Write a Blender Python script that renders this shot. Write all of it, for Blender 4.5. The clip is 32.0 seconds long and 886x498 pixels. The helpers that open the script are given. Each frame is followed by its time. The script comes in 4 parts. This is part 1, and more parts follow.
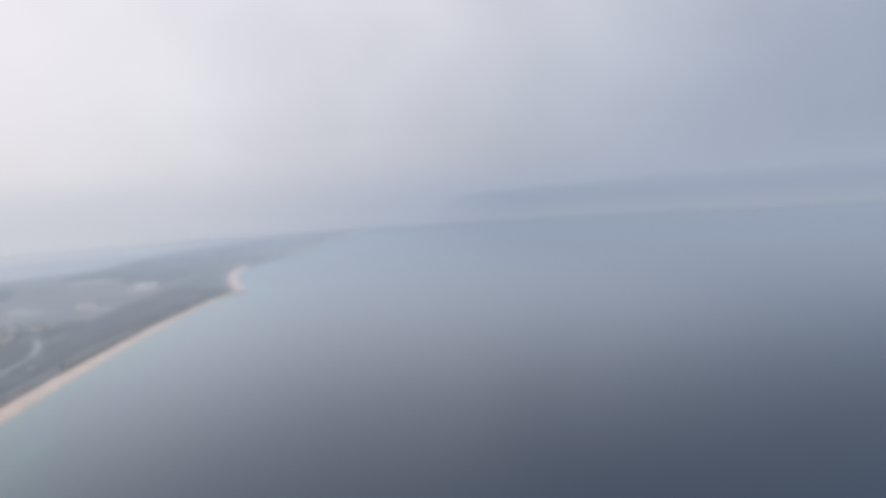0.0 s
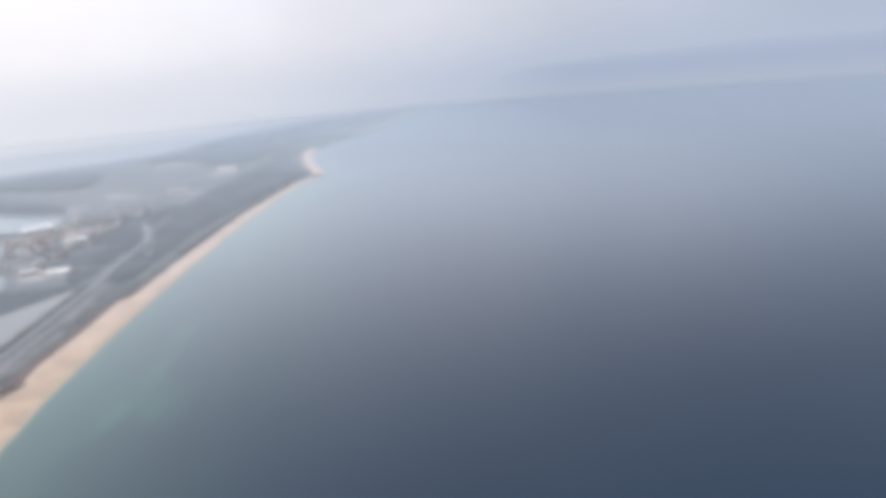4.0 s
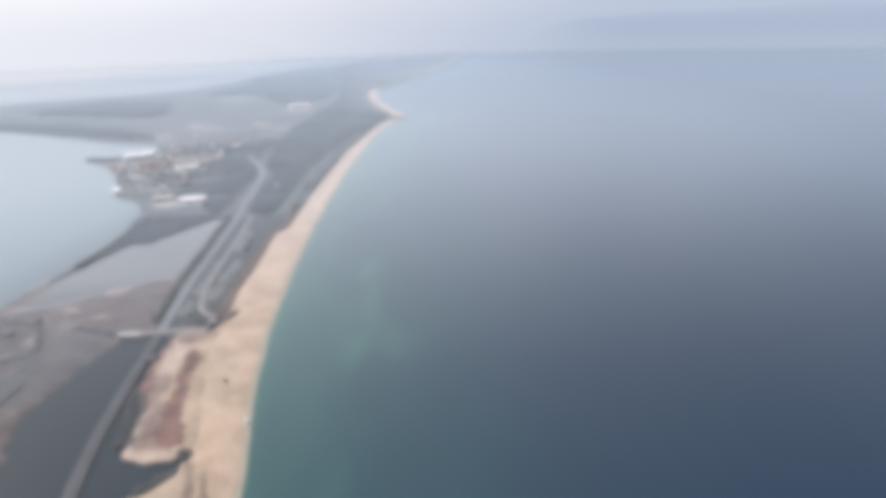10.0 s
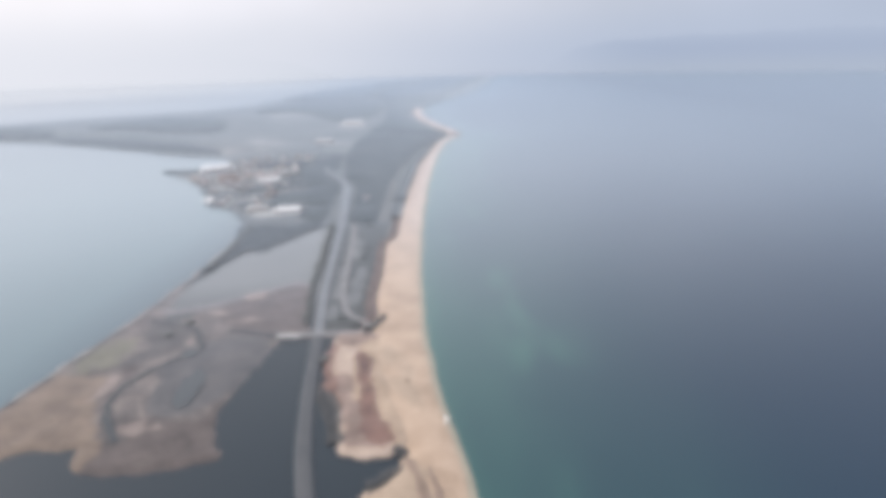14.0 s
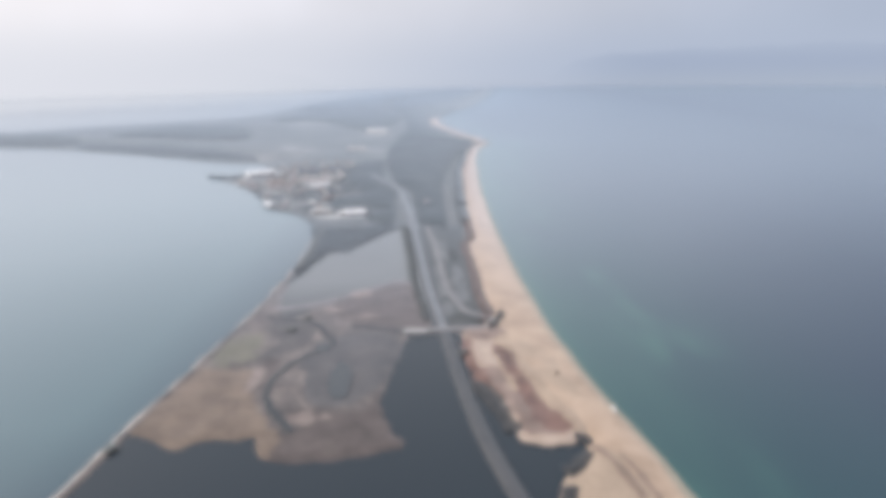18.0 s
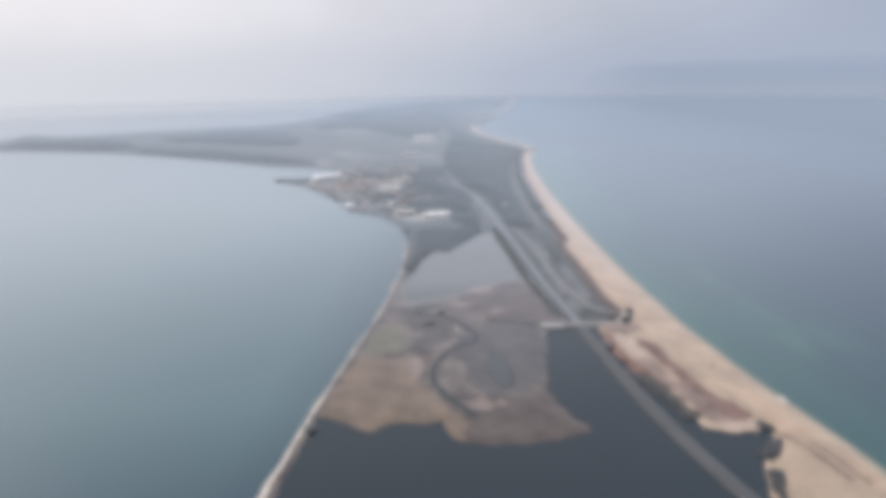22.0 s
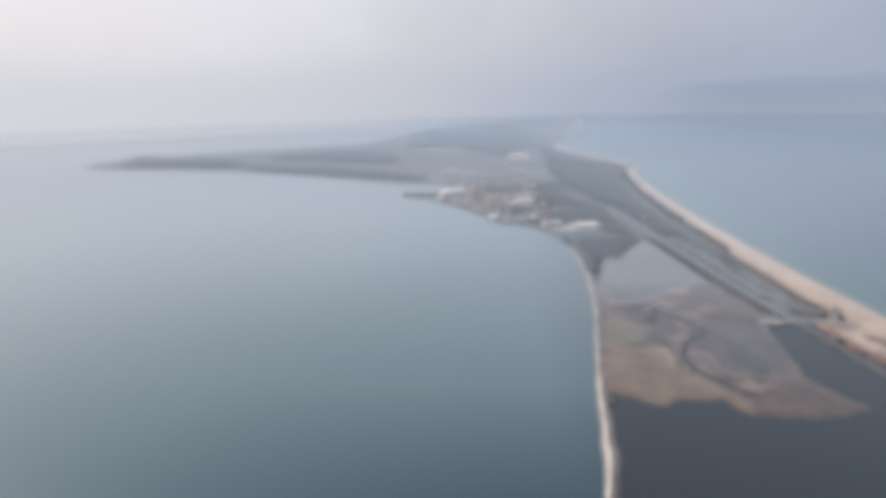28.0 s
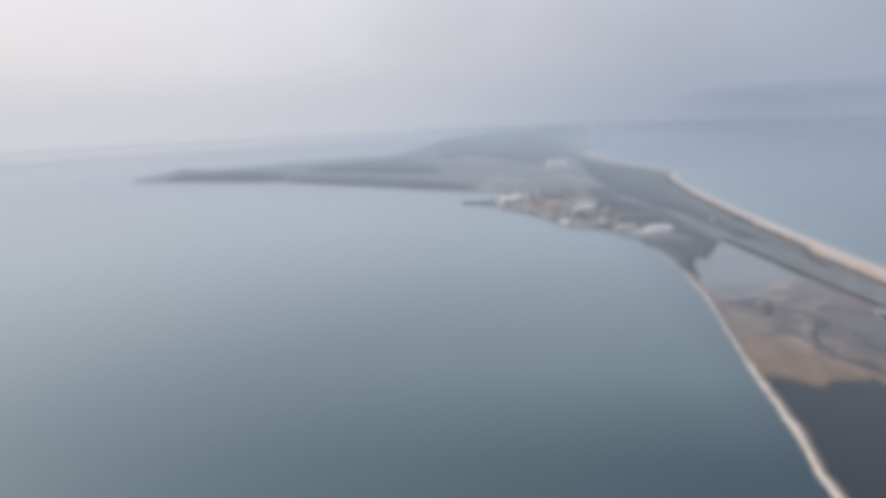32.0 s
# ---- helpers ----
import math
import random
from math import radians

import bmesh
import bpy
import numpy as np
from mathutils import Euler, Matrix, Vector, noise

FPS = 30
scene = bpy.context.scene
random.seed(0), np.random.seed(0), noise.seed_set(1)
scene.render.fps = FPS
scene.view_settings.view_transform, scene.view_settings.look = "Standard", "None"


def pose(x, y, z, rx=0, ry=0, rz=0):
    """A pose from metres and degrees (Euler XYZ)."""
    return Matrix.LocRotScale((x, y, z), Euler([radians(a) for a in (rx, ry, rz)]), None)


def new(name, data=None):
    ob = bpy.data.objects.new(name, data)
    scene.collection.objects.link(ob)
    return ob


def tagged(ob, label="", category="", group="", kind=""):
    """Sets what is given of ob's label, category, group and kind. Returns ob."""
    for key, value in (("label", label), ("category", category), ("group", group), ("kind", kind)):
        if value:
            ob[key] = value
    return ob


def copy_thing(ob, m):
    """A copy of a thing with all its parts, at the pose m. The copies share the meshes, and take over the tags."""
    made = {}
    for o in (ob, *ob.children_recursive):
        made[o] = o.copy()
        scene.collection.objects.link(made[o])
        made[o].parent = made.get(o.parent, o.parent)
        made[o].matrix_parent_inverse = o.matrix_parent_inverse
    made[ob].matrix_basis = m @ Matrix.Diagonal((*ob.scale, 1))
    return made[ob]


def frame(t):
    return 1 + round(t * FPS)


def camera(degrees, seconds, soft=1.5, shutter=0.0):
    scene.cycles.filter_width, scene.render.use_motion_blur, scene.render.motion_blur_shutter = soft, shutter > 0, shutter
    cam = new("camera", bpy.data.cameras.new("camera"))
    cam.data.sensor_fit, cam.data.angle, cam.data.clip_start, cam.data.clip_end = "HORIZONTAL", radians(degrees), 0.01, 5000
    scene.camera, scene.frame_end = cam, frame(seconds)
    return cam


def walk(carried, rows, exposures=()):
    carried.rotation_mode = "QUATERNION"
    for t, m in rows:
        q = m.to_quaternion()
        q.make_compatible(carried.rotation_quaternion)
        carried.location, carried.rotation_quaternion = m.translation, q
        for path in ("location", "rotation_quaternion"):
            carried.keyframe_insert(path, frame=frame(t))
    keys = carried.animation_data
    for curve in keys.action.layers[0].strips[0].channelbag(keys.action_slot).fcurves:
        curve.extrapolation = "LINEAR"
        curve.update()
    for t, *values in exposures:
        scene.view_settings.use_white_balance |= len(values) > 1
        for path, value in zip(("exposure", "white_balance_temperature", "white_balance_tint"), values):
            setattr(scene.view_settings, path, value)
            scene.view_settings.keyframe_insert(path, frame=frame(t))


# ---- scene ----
# ======================================================================= camera
cam = camera(70.5, 32.0, soft=9.5)
walk(cam, [
    (0.0, pose(93.20, -34.01, 147.64, 85.86, 3.69, -6.92)),
    (0.5, pose(87.95, -32.24, 148.79, 85.48, 3.97, -5.62)),
    (1.0, pose(82.71, -30.43, 149.96, 85.17, 3.70, -4.78)),
    (1.5, pose(77.31, -28.56, 151.17, 84.95, 3.20, -3.90)),
    (2.0, pose(71.48, -26.52, 152.44, 84.39, 3.16, -3.08)),
    (2.5, pose(64.91, -24.36, 153.75, 83.20, 3.53, -2.99)),
    (3.0, pose(57.40, -22.14, 155.06, 80.77, 4.12, -2.98)),
    (3.5, pose(48.89, -19.75, 156.34, 77.59, 4.64, -2.71)),
    (5.5, pose(0.00, 0.00, 159.99, 71.59, 3.83, -1.03)),
    (6.0, pose(-11.28, 1.71, 159.65, 71.25, 3.48, -0.78)),
    (6.5, pose(-21.95, 3.14, 159.13, 71.24, 3.25, -0.51)),
    (7.0, pose(-32.41, 3.93, 158.49, 71.35, 3.02, -0.04)),
    (7.5, pose(-42.67, 3.93, 157.80, 71.49, 2.75, 0.23)),
    (8.0, pose(-52.49, 3.41, 157.16, 71.55, 2.42, 0.18)),
    (8.5, pose(-61.91, 3.00, 156.68, 71.60, 2.10, -0.18)),
    (9.0, pose(-71.55, 2.50, 156.38, 71.40, 2.08, -0.32)),
    (9.5, pose(-81.16, 1.64, 156.13, 71.01, 1.84, -0.45)),
    (10.0, pose(-90.84, 0.77, 155.95, 70.81, 1.55, -0.47)),
    (10.5, pose(-100.34, 0.14, 155.78, 70.88, 1.36, -0.21)),
    (11.0, pose(-110.47, -0.80, 155.52, 71.01, 1.25, -0.14)),
    (11.5, pose(-120.79, -1.81, 155.08, 71.22, 1.30, -0.19)),
    (12.0, pose(-131.41, -2.37, 154.48, 71.57, 1.46, -0.03)),
    (12.5, pose(-141.78, -2.64, 153.72, 71.89, 1.43, -0.01)),
    (13.0, pose(-151.81, -3.15, 152.70, 72.38, 1.34, 0.15)),
    (13.5, pose(-161.71, -3.54, 151.48, 72.69, 1.38, 0.44)),
    (14.0, pose(-171.94, -3.75, 150.16, 72.74, 1.31, 0.84)),
    (14.5, pose(-182.10, -4.02, 148.87, 72.66, 1.10, 0.92)),
    (16.5, pose(-220.16, -5.53, 145.05, 73.38, 0.93, 0.51)),
    (17.0, pose(-229.47, -6.92, 144.51, 73.38, 0.70, 0.17)),
    (17.5, pose(-239.34, -8.74, 144.04, 73.39, 0.63, -0.07)),
    (18.0, pose(-249.22, -10.17, 143.60, 73.84, 0.92, -0.11)),
    (18.5, pose(-258.46, -11.21, 143.14, 74.56, 1.12, -0.15)),
    (19.0, pose(-267.51, -12.55, 142.59, 75.12, 1.31, -0.24)),
    (19.5, pose(-276.42, -13.69, 141.98, 75.44, 1.25, -0.09)),
    (20.0, pose(-285.42, -14.59, 141.37, 75.55, 1.12, 0.09)),
    (20.5, pose(-294.34, -15.71, 140.81, 75.42, 0.94, 0.16)),
    (21.0, pose(-303.41, -17.41, 140.34, 75.09, 0.92, 0.45)),
    (21.5, pose(-311.86, -20.00, 139.94, 74.80, 0.74, 0.80)),
    (22.0, pose(-321.00, -22.19, 139.65, 74.73, 0.63, 1.14)),
    (22.5, pose(-330.09, -24.18, 139.46, 74.90, 0.47, 1.28)),
    (23.0, pose(-339.37, -26.46, 139.32, 75.38, 0.68, 1.55)),
    (23.5, pose(-348.31, -29.02, 139.24, 75.91, 0.86, 1.99)),
    (24.0, pose(-357.22, -32.15, 139.18, 76.50, 0.98, 2.47)),
    (24.5, pose(-366.49, -35.35, 139.19, 76.89, 1.02, 2.73)),
    (25.0, pose(-375.63, -38.85, 139.31, 77.32, 1.26, 3.04)),
    (25.5, pose(-384.01, -42.99, 139.44, 77.52, 1.19, 3.28)),
    (27.5, pose(-420.55, -61.13, 138.89, 77.22, 1.22, 4.80)),
    (28.0, pose(-431.08, -66.23, 139.22, 76.59, 1.25, 5.24)),
    (28.5, pose(-441.42, -71.42, 139.63, 76.14, 1.24, 5.54)),
    (29.0, pose(-451.71, -76.36, 140.11, 76.12, 1.29, 5.69)),
    (29.5, pose(-462.01, -81.06, 140.62, 76.24, 1.42, 5.64)),
    (30.0, pose(-472.19, -85.83, 141.11, 76.22, 1.64, 5.73)),
    (30.5, pose(-482.40, -90.60, 141.66, 76.27, 1.76, 5.74)),
    (31.0, pose(-493.02, -95.19, 142.25, 76.80, 2.10, 5.54)),
    (31.5, pose(-503.90, -99.82, 142.87, 77.14, 2.13, 5.21)),
    (32.0, pose(-515.25, -104.46, 143.48, 77.47, 2.16, 5.29)),
], exposures=[(0.0, -0.06, 6360, 12), (2.5, 0.08, 6360, 12), (5.5, 0.38, 6360, 12), (8.0, 0.33, 6360, 12), (11.0, 0.34, 6360, 12), (14.0, 0.28, 6360, 12), (17.5, 0.20, 6360, 12), (22.0, 0.07, 6360, 12), (27.0, -0.02, 6360, 12), (32.0, -0.10, 6360, 12)])

# ================================================================ world and sun
SUN_AZ, SUN_EL = radians(-58), radians(43)      # azimuth from +y, clockwise from above
world = bpy.data.worlds.new("hazy_sky")
scene.world = world
world.use_nodes = True
wn, wl = world.node_tree.nodes, world.node_tree.links
wn.clear()
w_out = wn.new("ShaderNodeOutputWorld")
w_bg = wn.new("ShaderNodeBackground")
w_bg.inputs["Strength"].default_value = 1.0
w_coord = wn.new("ShaderNodeTexCoord")
w_sep = wn.new("ShaderNodeSeparateXYZ")
w_max = wn.new("ShaderNodeMath")
w_max.operation = "MAXIMUM"
w_max.inputs[1].default_value = 0.09
w_com = wn.new("ShaderNodeCombineXYZ")
w_sky = wn.new("ShaderNodeTexSky")
w_sky.sky_type = "NISHITA"
w_sky.sun_disc = False
w_sky.sun_elevation, w_sky.sun_rotation = SUN_EL, SUN_AZ
w_sky.altitude, w_sky.air_density, w_sky.dust_density, w_sky.ozone_density = 150, 1.0, 6.0, 1.5
w_gain = wn.new("ShaderNodeVectorMath")
w_gain.operation = "SCALE"
w_gain.inputs["Scale"].default_value = 0.075
w_noise = wn.new("ShaderNodeTexNoise")
w_noise.inputs["Scale"].default_value = 3.2
w_noise.inputs["Detail"].default_value = 4.0
w_ramp = wn.new("ShaderNodeMapRange")
w_ramp.inputs["From Min"].default_value, w_ramp.inputs["From Max"].default_value = 0.35, 0.68
w_ramp.inputs["To Min"].default_value, w_ramp.inputs["To Max"].default_value = 0.70, 0.86
w_dot = wn.new("ShaderNodeVectorMath")
w_dot.operation = "DOT_PRODUCT"
w_dot.inputs[1].default_value = (math.sin(SUN_AZ) * math.cos(SUN_EL), math.cos(SUN_AZ) * math.cos(SUN_EL), math.sin(SUN_EL))
w_glow = wn.new("ShaderNodeMapRange")
w_glow.interpolation_type = "SMOOTHSTEP"
w_glow.inputs["From Min"].default_value, w_glow.inputs["From Max"].default_value = -0.1, 0.95
w_veil = wn.new("ShaderNodeMix")
w_veil.data_type = "RGBA"
w_veil.inputs[6].default_value, w_veil.inputs[7].default_value = (0.405, 0.47, 0.585, 1), (0.97, 0.945, 0.965, 1)
w_mix = wn.new("ShaderNodeMix")
w_mix.data_type = "RGBA"
wl.new(w_coord.outputs["Generated"], w_sep.inputs[0])
wl.new(w_sep.outputs["X"], w_com.inputs["X"])
wl.new(w_sep.outputs["Y"], w_com.inputs["Y"])
wl.new(w_sep.outputs["Z"], w_max.inputs[0])
wl.new(w_max.outputs[0], w_com.inputs["Z"])
wl.new(w_com.outputs[0], w_sky.inputs["Vector"])
wl.new(w_com.outputs[0], w_dot.inputs[0])
w_high = wn.new("ShaderNodeMapRange")                   # the veil is a little brighter high up than along the horizon
w_high.inputs["From Min"].default_value, w_high.inputs["From Max"].default_value = 0.12, 0.34
w_high.inputs["To Min"].default_value, w_high.inputs["To Max"].default_value = 0.0, 0.17
w_sum = wn.new("ShaderNodeMath")
wl.new(w_sep.outputs["Z"], w_high.inputs["Value"])
wl.new(w_dot.outputs["Value"], w_sum.inputs[0])
wl.new(w_high.outputs[0], w_sum.inputs[1])
wl.new(w_sum.outputs[0], w_glow.inputs["Value"])
wl.new(w_glow.outputs[0], w_veil.inputs[0])
wl.new(w_veil.outputs[2], w_mix.inputs[7])
wl.new(w_sky.outputs[0], w_gain.inputs[0])
wl.new(w_coord.outputs["Generated"], w_noise.inputs["Vector"])
wl.new(w_noise.outputs["Fac"], w_ramp.inputs["Value"])
wl.new(w_ramp.outputs[0], w_mix.inputs[0])
wl.new(w_gain.outputs[0], w_mix.inputs[6])
wl.new(w_mix.outputs[2], w_bg.inputs["Color"])
wl.new(w_bg.outputs[0], w_out.inputs["Surface"])

sun = new("sun", bpy.data.lights.new("sun", "SUN"))
sun.data.energy, sun.data.angle, sun.data.color = 3.0, radians(18), (1.0, 0.95, 0.88)
to_sun = Vector((math.sin(SUN_AZ) * math.cos(SUN_EL), math.cos(SUN_AZ) * math.cos(SUN_EL), math.sin(SUN_EL)))
sun.matrix_world = Matrix.Translation((0, 0, 900)) @ to_sun.to_track_quat("Z", "Y").to_matrix().to_4x4()

# ==================================================================== materials
def material(name, dark, light, scale=0.1, rough=0.9, bump=0.0, fine=8.0, sheen=0.0, spec=0.3, island=0.0, mid=None, leafy=0.0, span=(0.36, 0.70), far=0.0, reach=(700, 2600), tint=(0.77, 0.885, 1.0)):
    """Two-scale mottled surface: broad patches of dark to light, and a finer grain over them. Sheen imitates distance
    haze.
    """
    m = bpy.data.materials.new(name)
    m.use_nodes = True
    n, l = m.node_tree.nodes, m.node_tree.links
    b = n["Principled BSDF"]
    b.inputs["Roughness"].default_value = rough
    b.inputs["Specular IOR Level"].default_value = spec
    # Sheen stands in for haze over the surface; tint is the haze's colour.
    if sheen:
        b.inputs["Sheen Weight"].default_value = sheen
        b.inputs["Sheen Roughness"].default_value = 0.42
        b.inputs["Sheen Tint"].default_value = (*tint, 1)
    g = n.new("ShaderNodeNewGeometry")
    n1, n2 = n.new("ShaderNodeTexNoise"), n.new("ShaderNodeTexNoise")
    n1.inputs["Scale"].default_value, n1.inputs["Detail"].default_value = scale, 5.0
    n2.inputs["Scale"].default_value, n2.inputs["Detail"].default_value = scale * fine, 4.0
    l.new(g.outputs["Position"], n1.inputs["Vector"])
    l.new(g.outputs["Position"], n2.inputs["Vector"])
    add = n.new("ShaderNodeMath")
    add.operation = "MULTIPLY_ADD"
    add.inputs[1].default_value = 0.45
    l.new(n2.outputs["Fac"], add.inputs[0])
    half = n.new("ShaderNodeMath")
    half.operation = "MULTIPLY"
    half.inputs[1].default_value = 0.62
    l.new(n1.outputs["Fac"], half.inputs[0])
    l.new(half.outputs[0], add.inputs[2])
    value = add.outputs[0]
    if island:
        isl = n.new("ShaderNodeMath")
        isl.operation = "MULTIPLY_ADD"
        isl.inputs[1].default_value = island
        l.new(g.outputs["Random Per Island"], isl.inputs[0])
        l.new(value, isl.inputs[2])
        value = isl.outputs[0]
    r = n.new("ShaderNodeValToRGB")
    r.color_ramp.elements[0].position, r.color_ramp.elements[1].position = span
    r.color_ramp.elements[0].color, r.color_ramp.elements[1].color = (*dark, 1), (*light, 1)
    # Painted haze thickens northwards: sheen weight ramps with y across reach.
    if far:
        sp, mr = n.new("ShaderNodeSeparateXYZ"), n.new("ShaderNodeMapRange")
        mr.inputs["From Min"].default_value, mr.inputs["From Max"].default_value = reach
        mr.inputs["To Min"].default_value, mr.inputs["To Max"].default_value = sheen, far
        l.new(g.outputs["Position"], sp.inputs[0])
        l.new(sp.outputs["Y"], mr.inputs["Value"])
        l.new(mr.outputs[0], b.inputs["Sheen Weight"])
    if mid:
        e = r.color_ramp.elements.new(0.53)
        e.color = (*mid, 1)
    l.new(value, r.inputs[0])
    l.new(r.outputs[0], b.inputs["Base Color"])
    if leafy:
        tl, ms = n.new("ShaderNodeBsdfTranslucent"), n.new("ShaderNodeMixShader")
        ms.inputs[0].default_value = leafy
        l.new(r.outputs[0], tl.inputs["Color"])
        l.new(b.outputs[0], ms.inputs[1])
        l.new(tl.outputs[0], ms.inputs[2])
        l.new(ms.outputs[0], n["Material Output"].inputs["Surface"])
    if bump:
        bp = n.new("ShaderNodeBump")
        bp.inputs["Strength"].default_value, bp.inputs["Distance"].default_value = 0.6, bump
        l.new(n2.outputs["Fac"], bp.inputs["Height"])
        l.new(bp.outputs[0], b.inputs["Normal"])
    return m


def layer(m, attribute, dark, light, ragged=0.8, size=0.22, span=(0.39, 0.67)):
    """Lay another ground cover over a mottled material, where the mesh's attribute says, with ragged edges."""
    n, l = m.node_tree.nodes, m.node_tree.links
    b = n["Principled BSDF"]
    under = b.inputs["Base Color"].links[0].from_socket
    value = [q for q in n if q.type == "VALTORGB"][0].inputs[0].links[0].from_socket
    r, at, g, nz = n.new("ShaderNodeValToRGB"), n.new("ShaderNodeAttribute"), n.new("ShaderNodeNewGeometry"), n.new("ShaderNodeTexNoise")
    r.color_ramp.elements[0].position, r.color_ramp.elements[1].position = span
    r.color_ramp.elements[0].color, r.color_ramp.elements[1].color = (*dark, 1), (*light, 1)
    at.attribute_name = attribute
    nz.inputs["Scale"].default_value, nz.inputs["Detail"].default_value = size, 5.0
    sub, add, mr, mix = n.new("ShaderNodeMath"), n.new("ShaderNodeMath"), n.new("ShaderNodeMapRange"), n.new("ShaderNodeMix")
    sub.operation, add.operation = "SUBTRACT", "MULTIPLY_ADD"
    sub.inputs[1].default_value, add.inputs[1].default_value = 0.5, ragged
    mr.interpolation_type = "SMOOTHSTEP"
    mr.inputs["From Min"].default_value, mr.inputs["From Max"].default_value = 0.32, 0.68
    mix.data_type = "RGBA"
    l.new(value, r.inputs[0])
    l.new(g.outputs["Position"], nz.inputs["Vector"])
    l.new(nz.outputs["Fac"], sub.inputs[0])
    l.new(sub.outputs[0], add.inputs[0])
    l.new(at.outputs["Fac"], add.inputs[2])
    l.new(add.outputs[0], mr.inputs["Value"])
    l.new(mr.outputs[0], mix.inputs[0])
    l.new(under, mix.inputs[6])
    l.new(r.outputs[0], mix.inputs[7])
    l.new(mix.outputs[2], b.inputs["Base Color"])


def water_material(name, deep, shallow, rough=0.22, wave=0.35, haze_sheen=0.0, gloss=0.0):
    """Water: body colour from deep to shallow by the mesh's 'shoal' attribute, with wind patches and ripples. Sheen
    imitates haze over it.
    """
    m = bpy.data.materials.new(name)
    m.use_nodes = True
    n, l = m.node_tree.nodes, m.node_tree.links
    b = n["Principled BSDF"]
    b.inputs["IOR"].default_value = 1.333
    b.inputs["Coat Weight"].default_value = gloss
    b.inputs["Coat IOR"].default_value = 1.333
    b.inputs["Coat Roughness"].default_value = 0.28
    # Per-vertex sheen weight takes the place of haze between eye and water.
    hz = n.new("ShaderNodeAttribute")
    hz.attribute_name = "haze_sheen"
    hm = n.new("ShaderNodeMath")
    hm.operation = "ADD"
    hm.inputs[1].default_value = haze_sheen
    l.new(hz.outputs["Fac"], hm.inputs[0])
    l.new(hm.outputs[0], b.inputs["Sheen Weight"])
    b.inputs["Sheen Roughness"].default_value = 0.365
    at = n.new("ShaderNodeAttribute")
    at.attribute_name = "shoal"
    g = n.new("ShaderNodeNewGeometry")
    # Sheen tint whitens westwards, imitating brighter haze towards the sun.
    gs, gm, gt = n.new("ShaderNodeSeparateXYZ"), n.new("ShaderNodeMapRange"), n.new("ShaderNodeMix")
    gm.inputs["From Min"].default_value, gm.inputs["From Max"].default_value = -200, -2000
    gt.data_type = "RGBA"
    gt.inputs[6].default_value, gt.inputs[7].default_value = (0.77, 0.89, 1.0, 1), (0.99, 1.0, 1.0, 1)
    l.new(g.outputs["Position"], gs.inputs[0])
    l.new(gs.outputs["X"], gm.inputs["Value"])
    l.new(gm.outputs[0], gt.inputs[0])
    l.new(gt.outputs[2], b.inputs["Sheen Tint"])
    big = n.new("ShaderNodeTexNoise")
    big.inputs["Scale"].default_value, big.inputs["Detail"].default_value = 0.012, 4.0
    l.new(g.outputs["Position"], big.inputs["Vector"])
    mul = n.new("ShaderNodeMath")
    mul.operation = "MULTIPLY_ADD"
    mul.inputs[1].default_value = 0.5
    mul.inputs[2].default_value = 0.75
    l.new(big.outputs["Fac"], mul.inputs[0])
    mm = n.new("ShaderNodeMath")
    mm.operation = "MULTIPLY"
    mm.use_clamp = True
    l.new(mul.outputs[0], mm.inputs[0])
    l.new(at.outputs["Fac"], mm.inputs[1])
    mix = n.new("ShaderNodeMix")
    mix.data_type = "RGBA"
    mix.inputs[6].default_value, mix.inputs[7].default_value = (*deep, 1), (*shallow, 1)
    l.new(mm.outputs[0], mix.inputs[0])
    # Paler body colour that imitates haze glare on the western water.
    silt_glare = n.new("ShaderNodeAttribute")
    silt_glare.attribute_name = "silt_glare"
    glare_mix = n.new("ShaderNodeMix")
    glare_mix.data_type = "RGBA"
    glare_mix.inputs[7].default_value = (0.066, 0.126, 0.143, 1)
    l.new(silt_glare.outputs["Fac"], glare_mix.inputs[0])
    l.new(mix.outputs[2], glare_mix.inputs[6])
    l.new(glare_mix.outputs[2], b.inputs["Base Color"])
    rg = n.new("ShaderNodeMapRange")
    rg.inputs["To Min"].default_value, rg.inputs["To Max"].default_value = rough * 0.8, rough * 1.3
    l.new(big.outputs["Fac"], rg.inputs["Value"])
    l.new(rg.outputs[0], b.inputs["Roughness"])
    rip = n.new("ShaderNodeTexNoise")
    rip.inputs["Scale"].default_value, rip.inputs["Detail"].default_value = 0.35, 5.0
    l.new(g.outputs["Position"], rip.inputs["Vector"])
    bp = n.new("ShaderNodeBump")
    bp.inputs["Strength"].default_value, bp.inputs["Distance"].default_value = 0.35, wave
    l.new(rip.outputs["Fac"], bp.inputs["Height"])
    l.new(bp.outputs[0], b.inputs["Normal"])
    return m


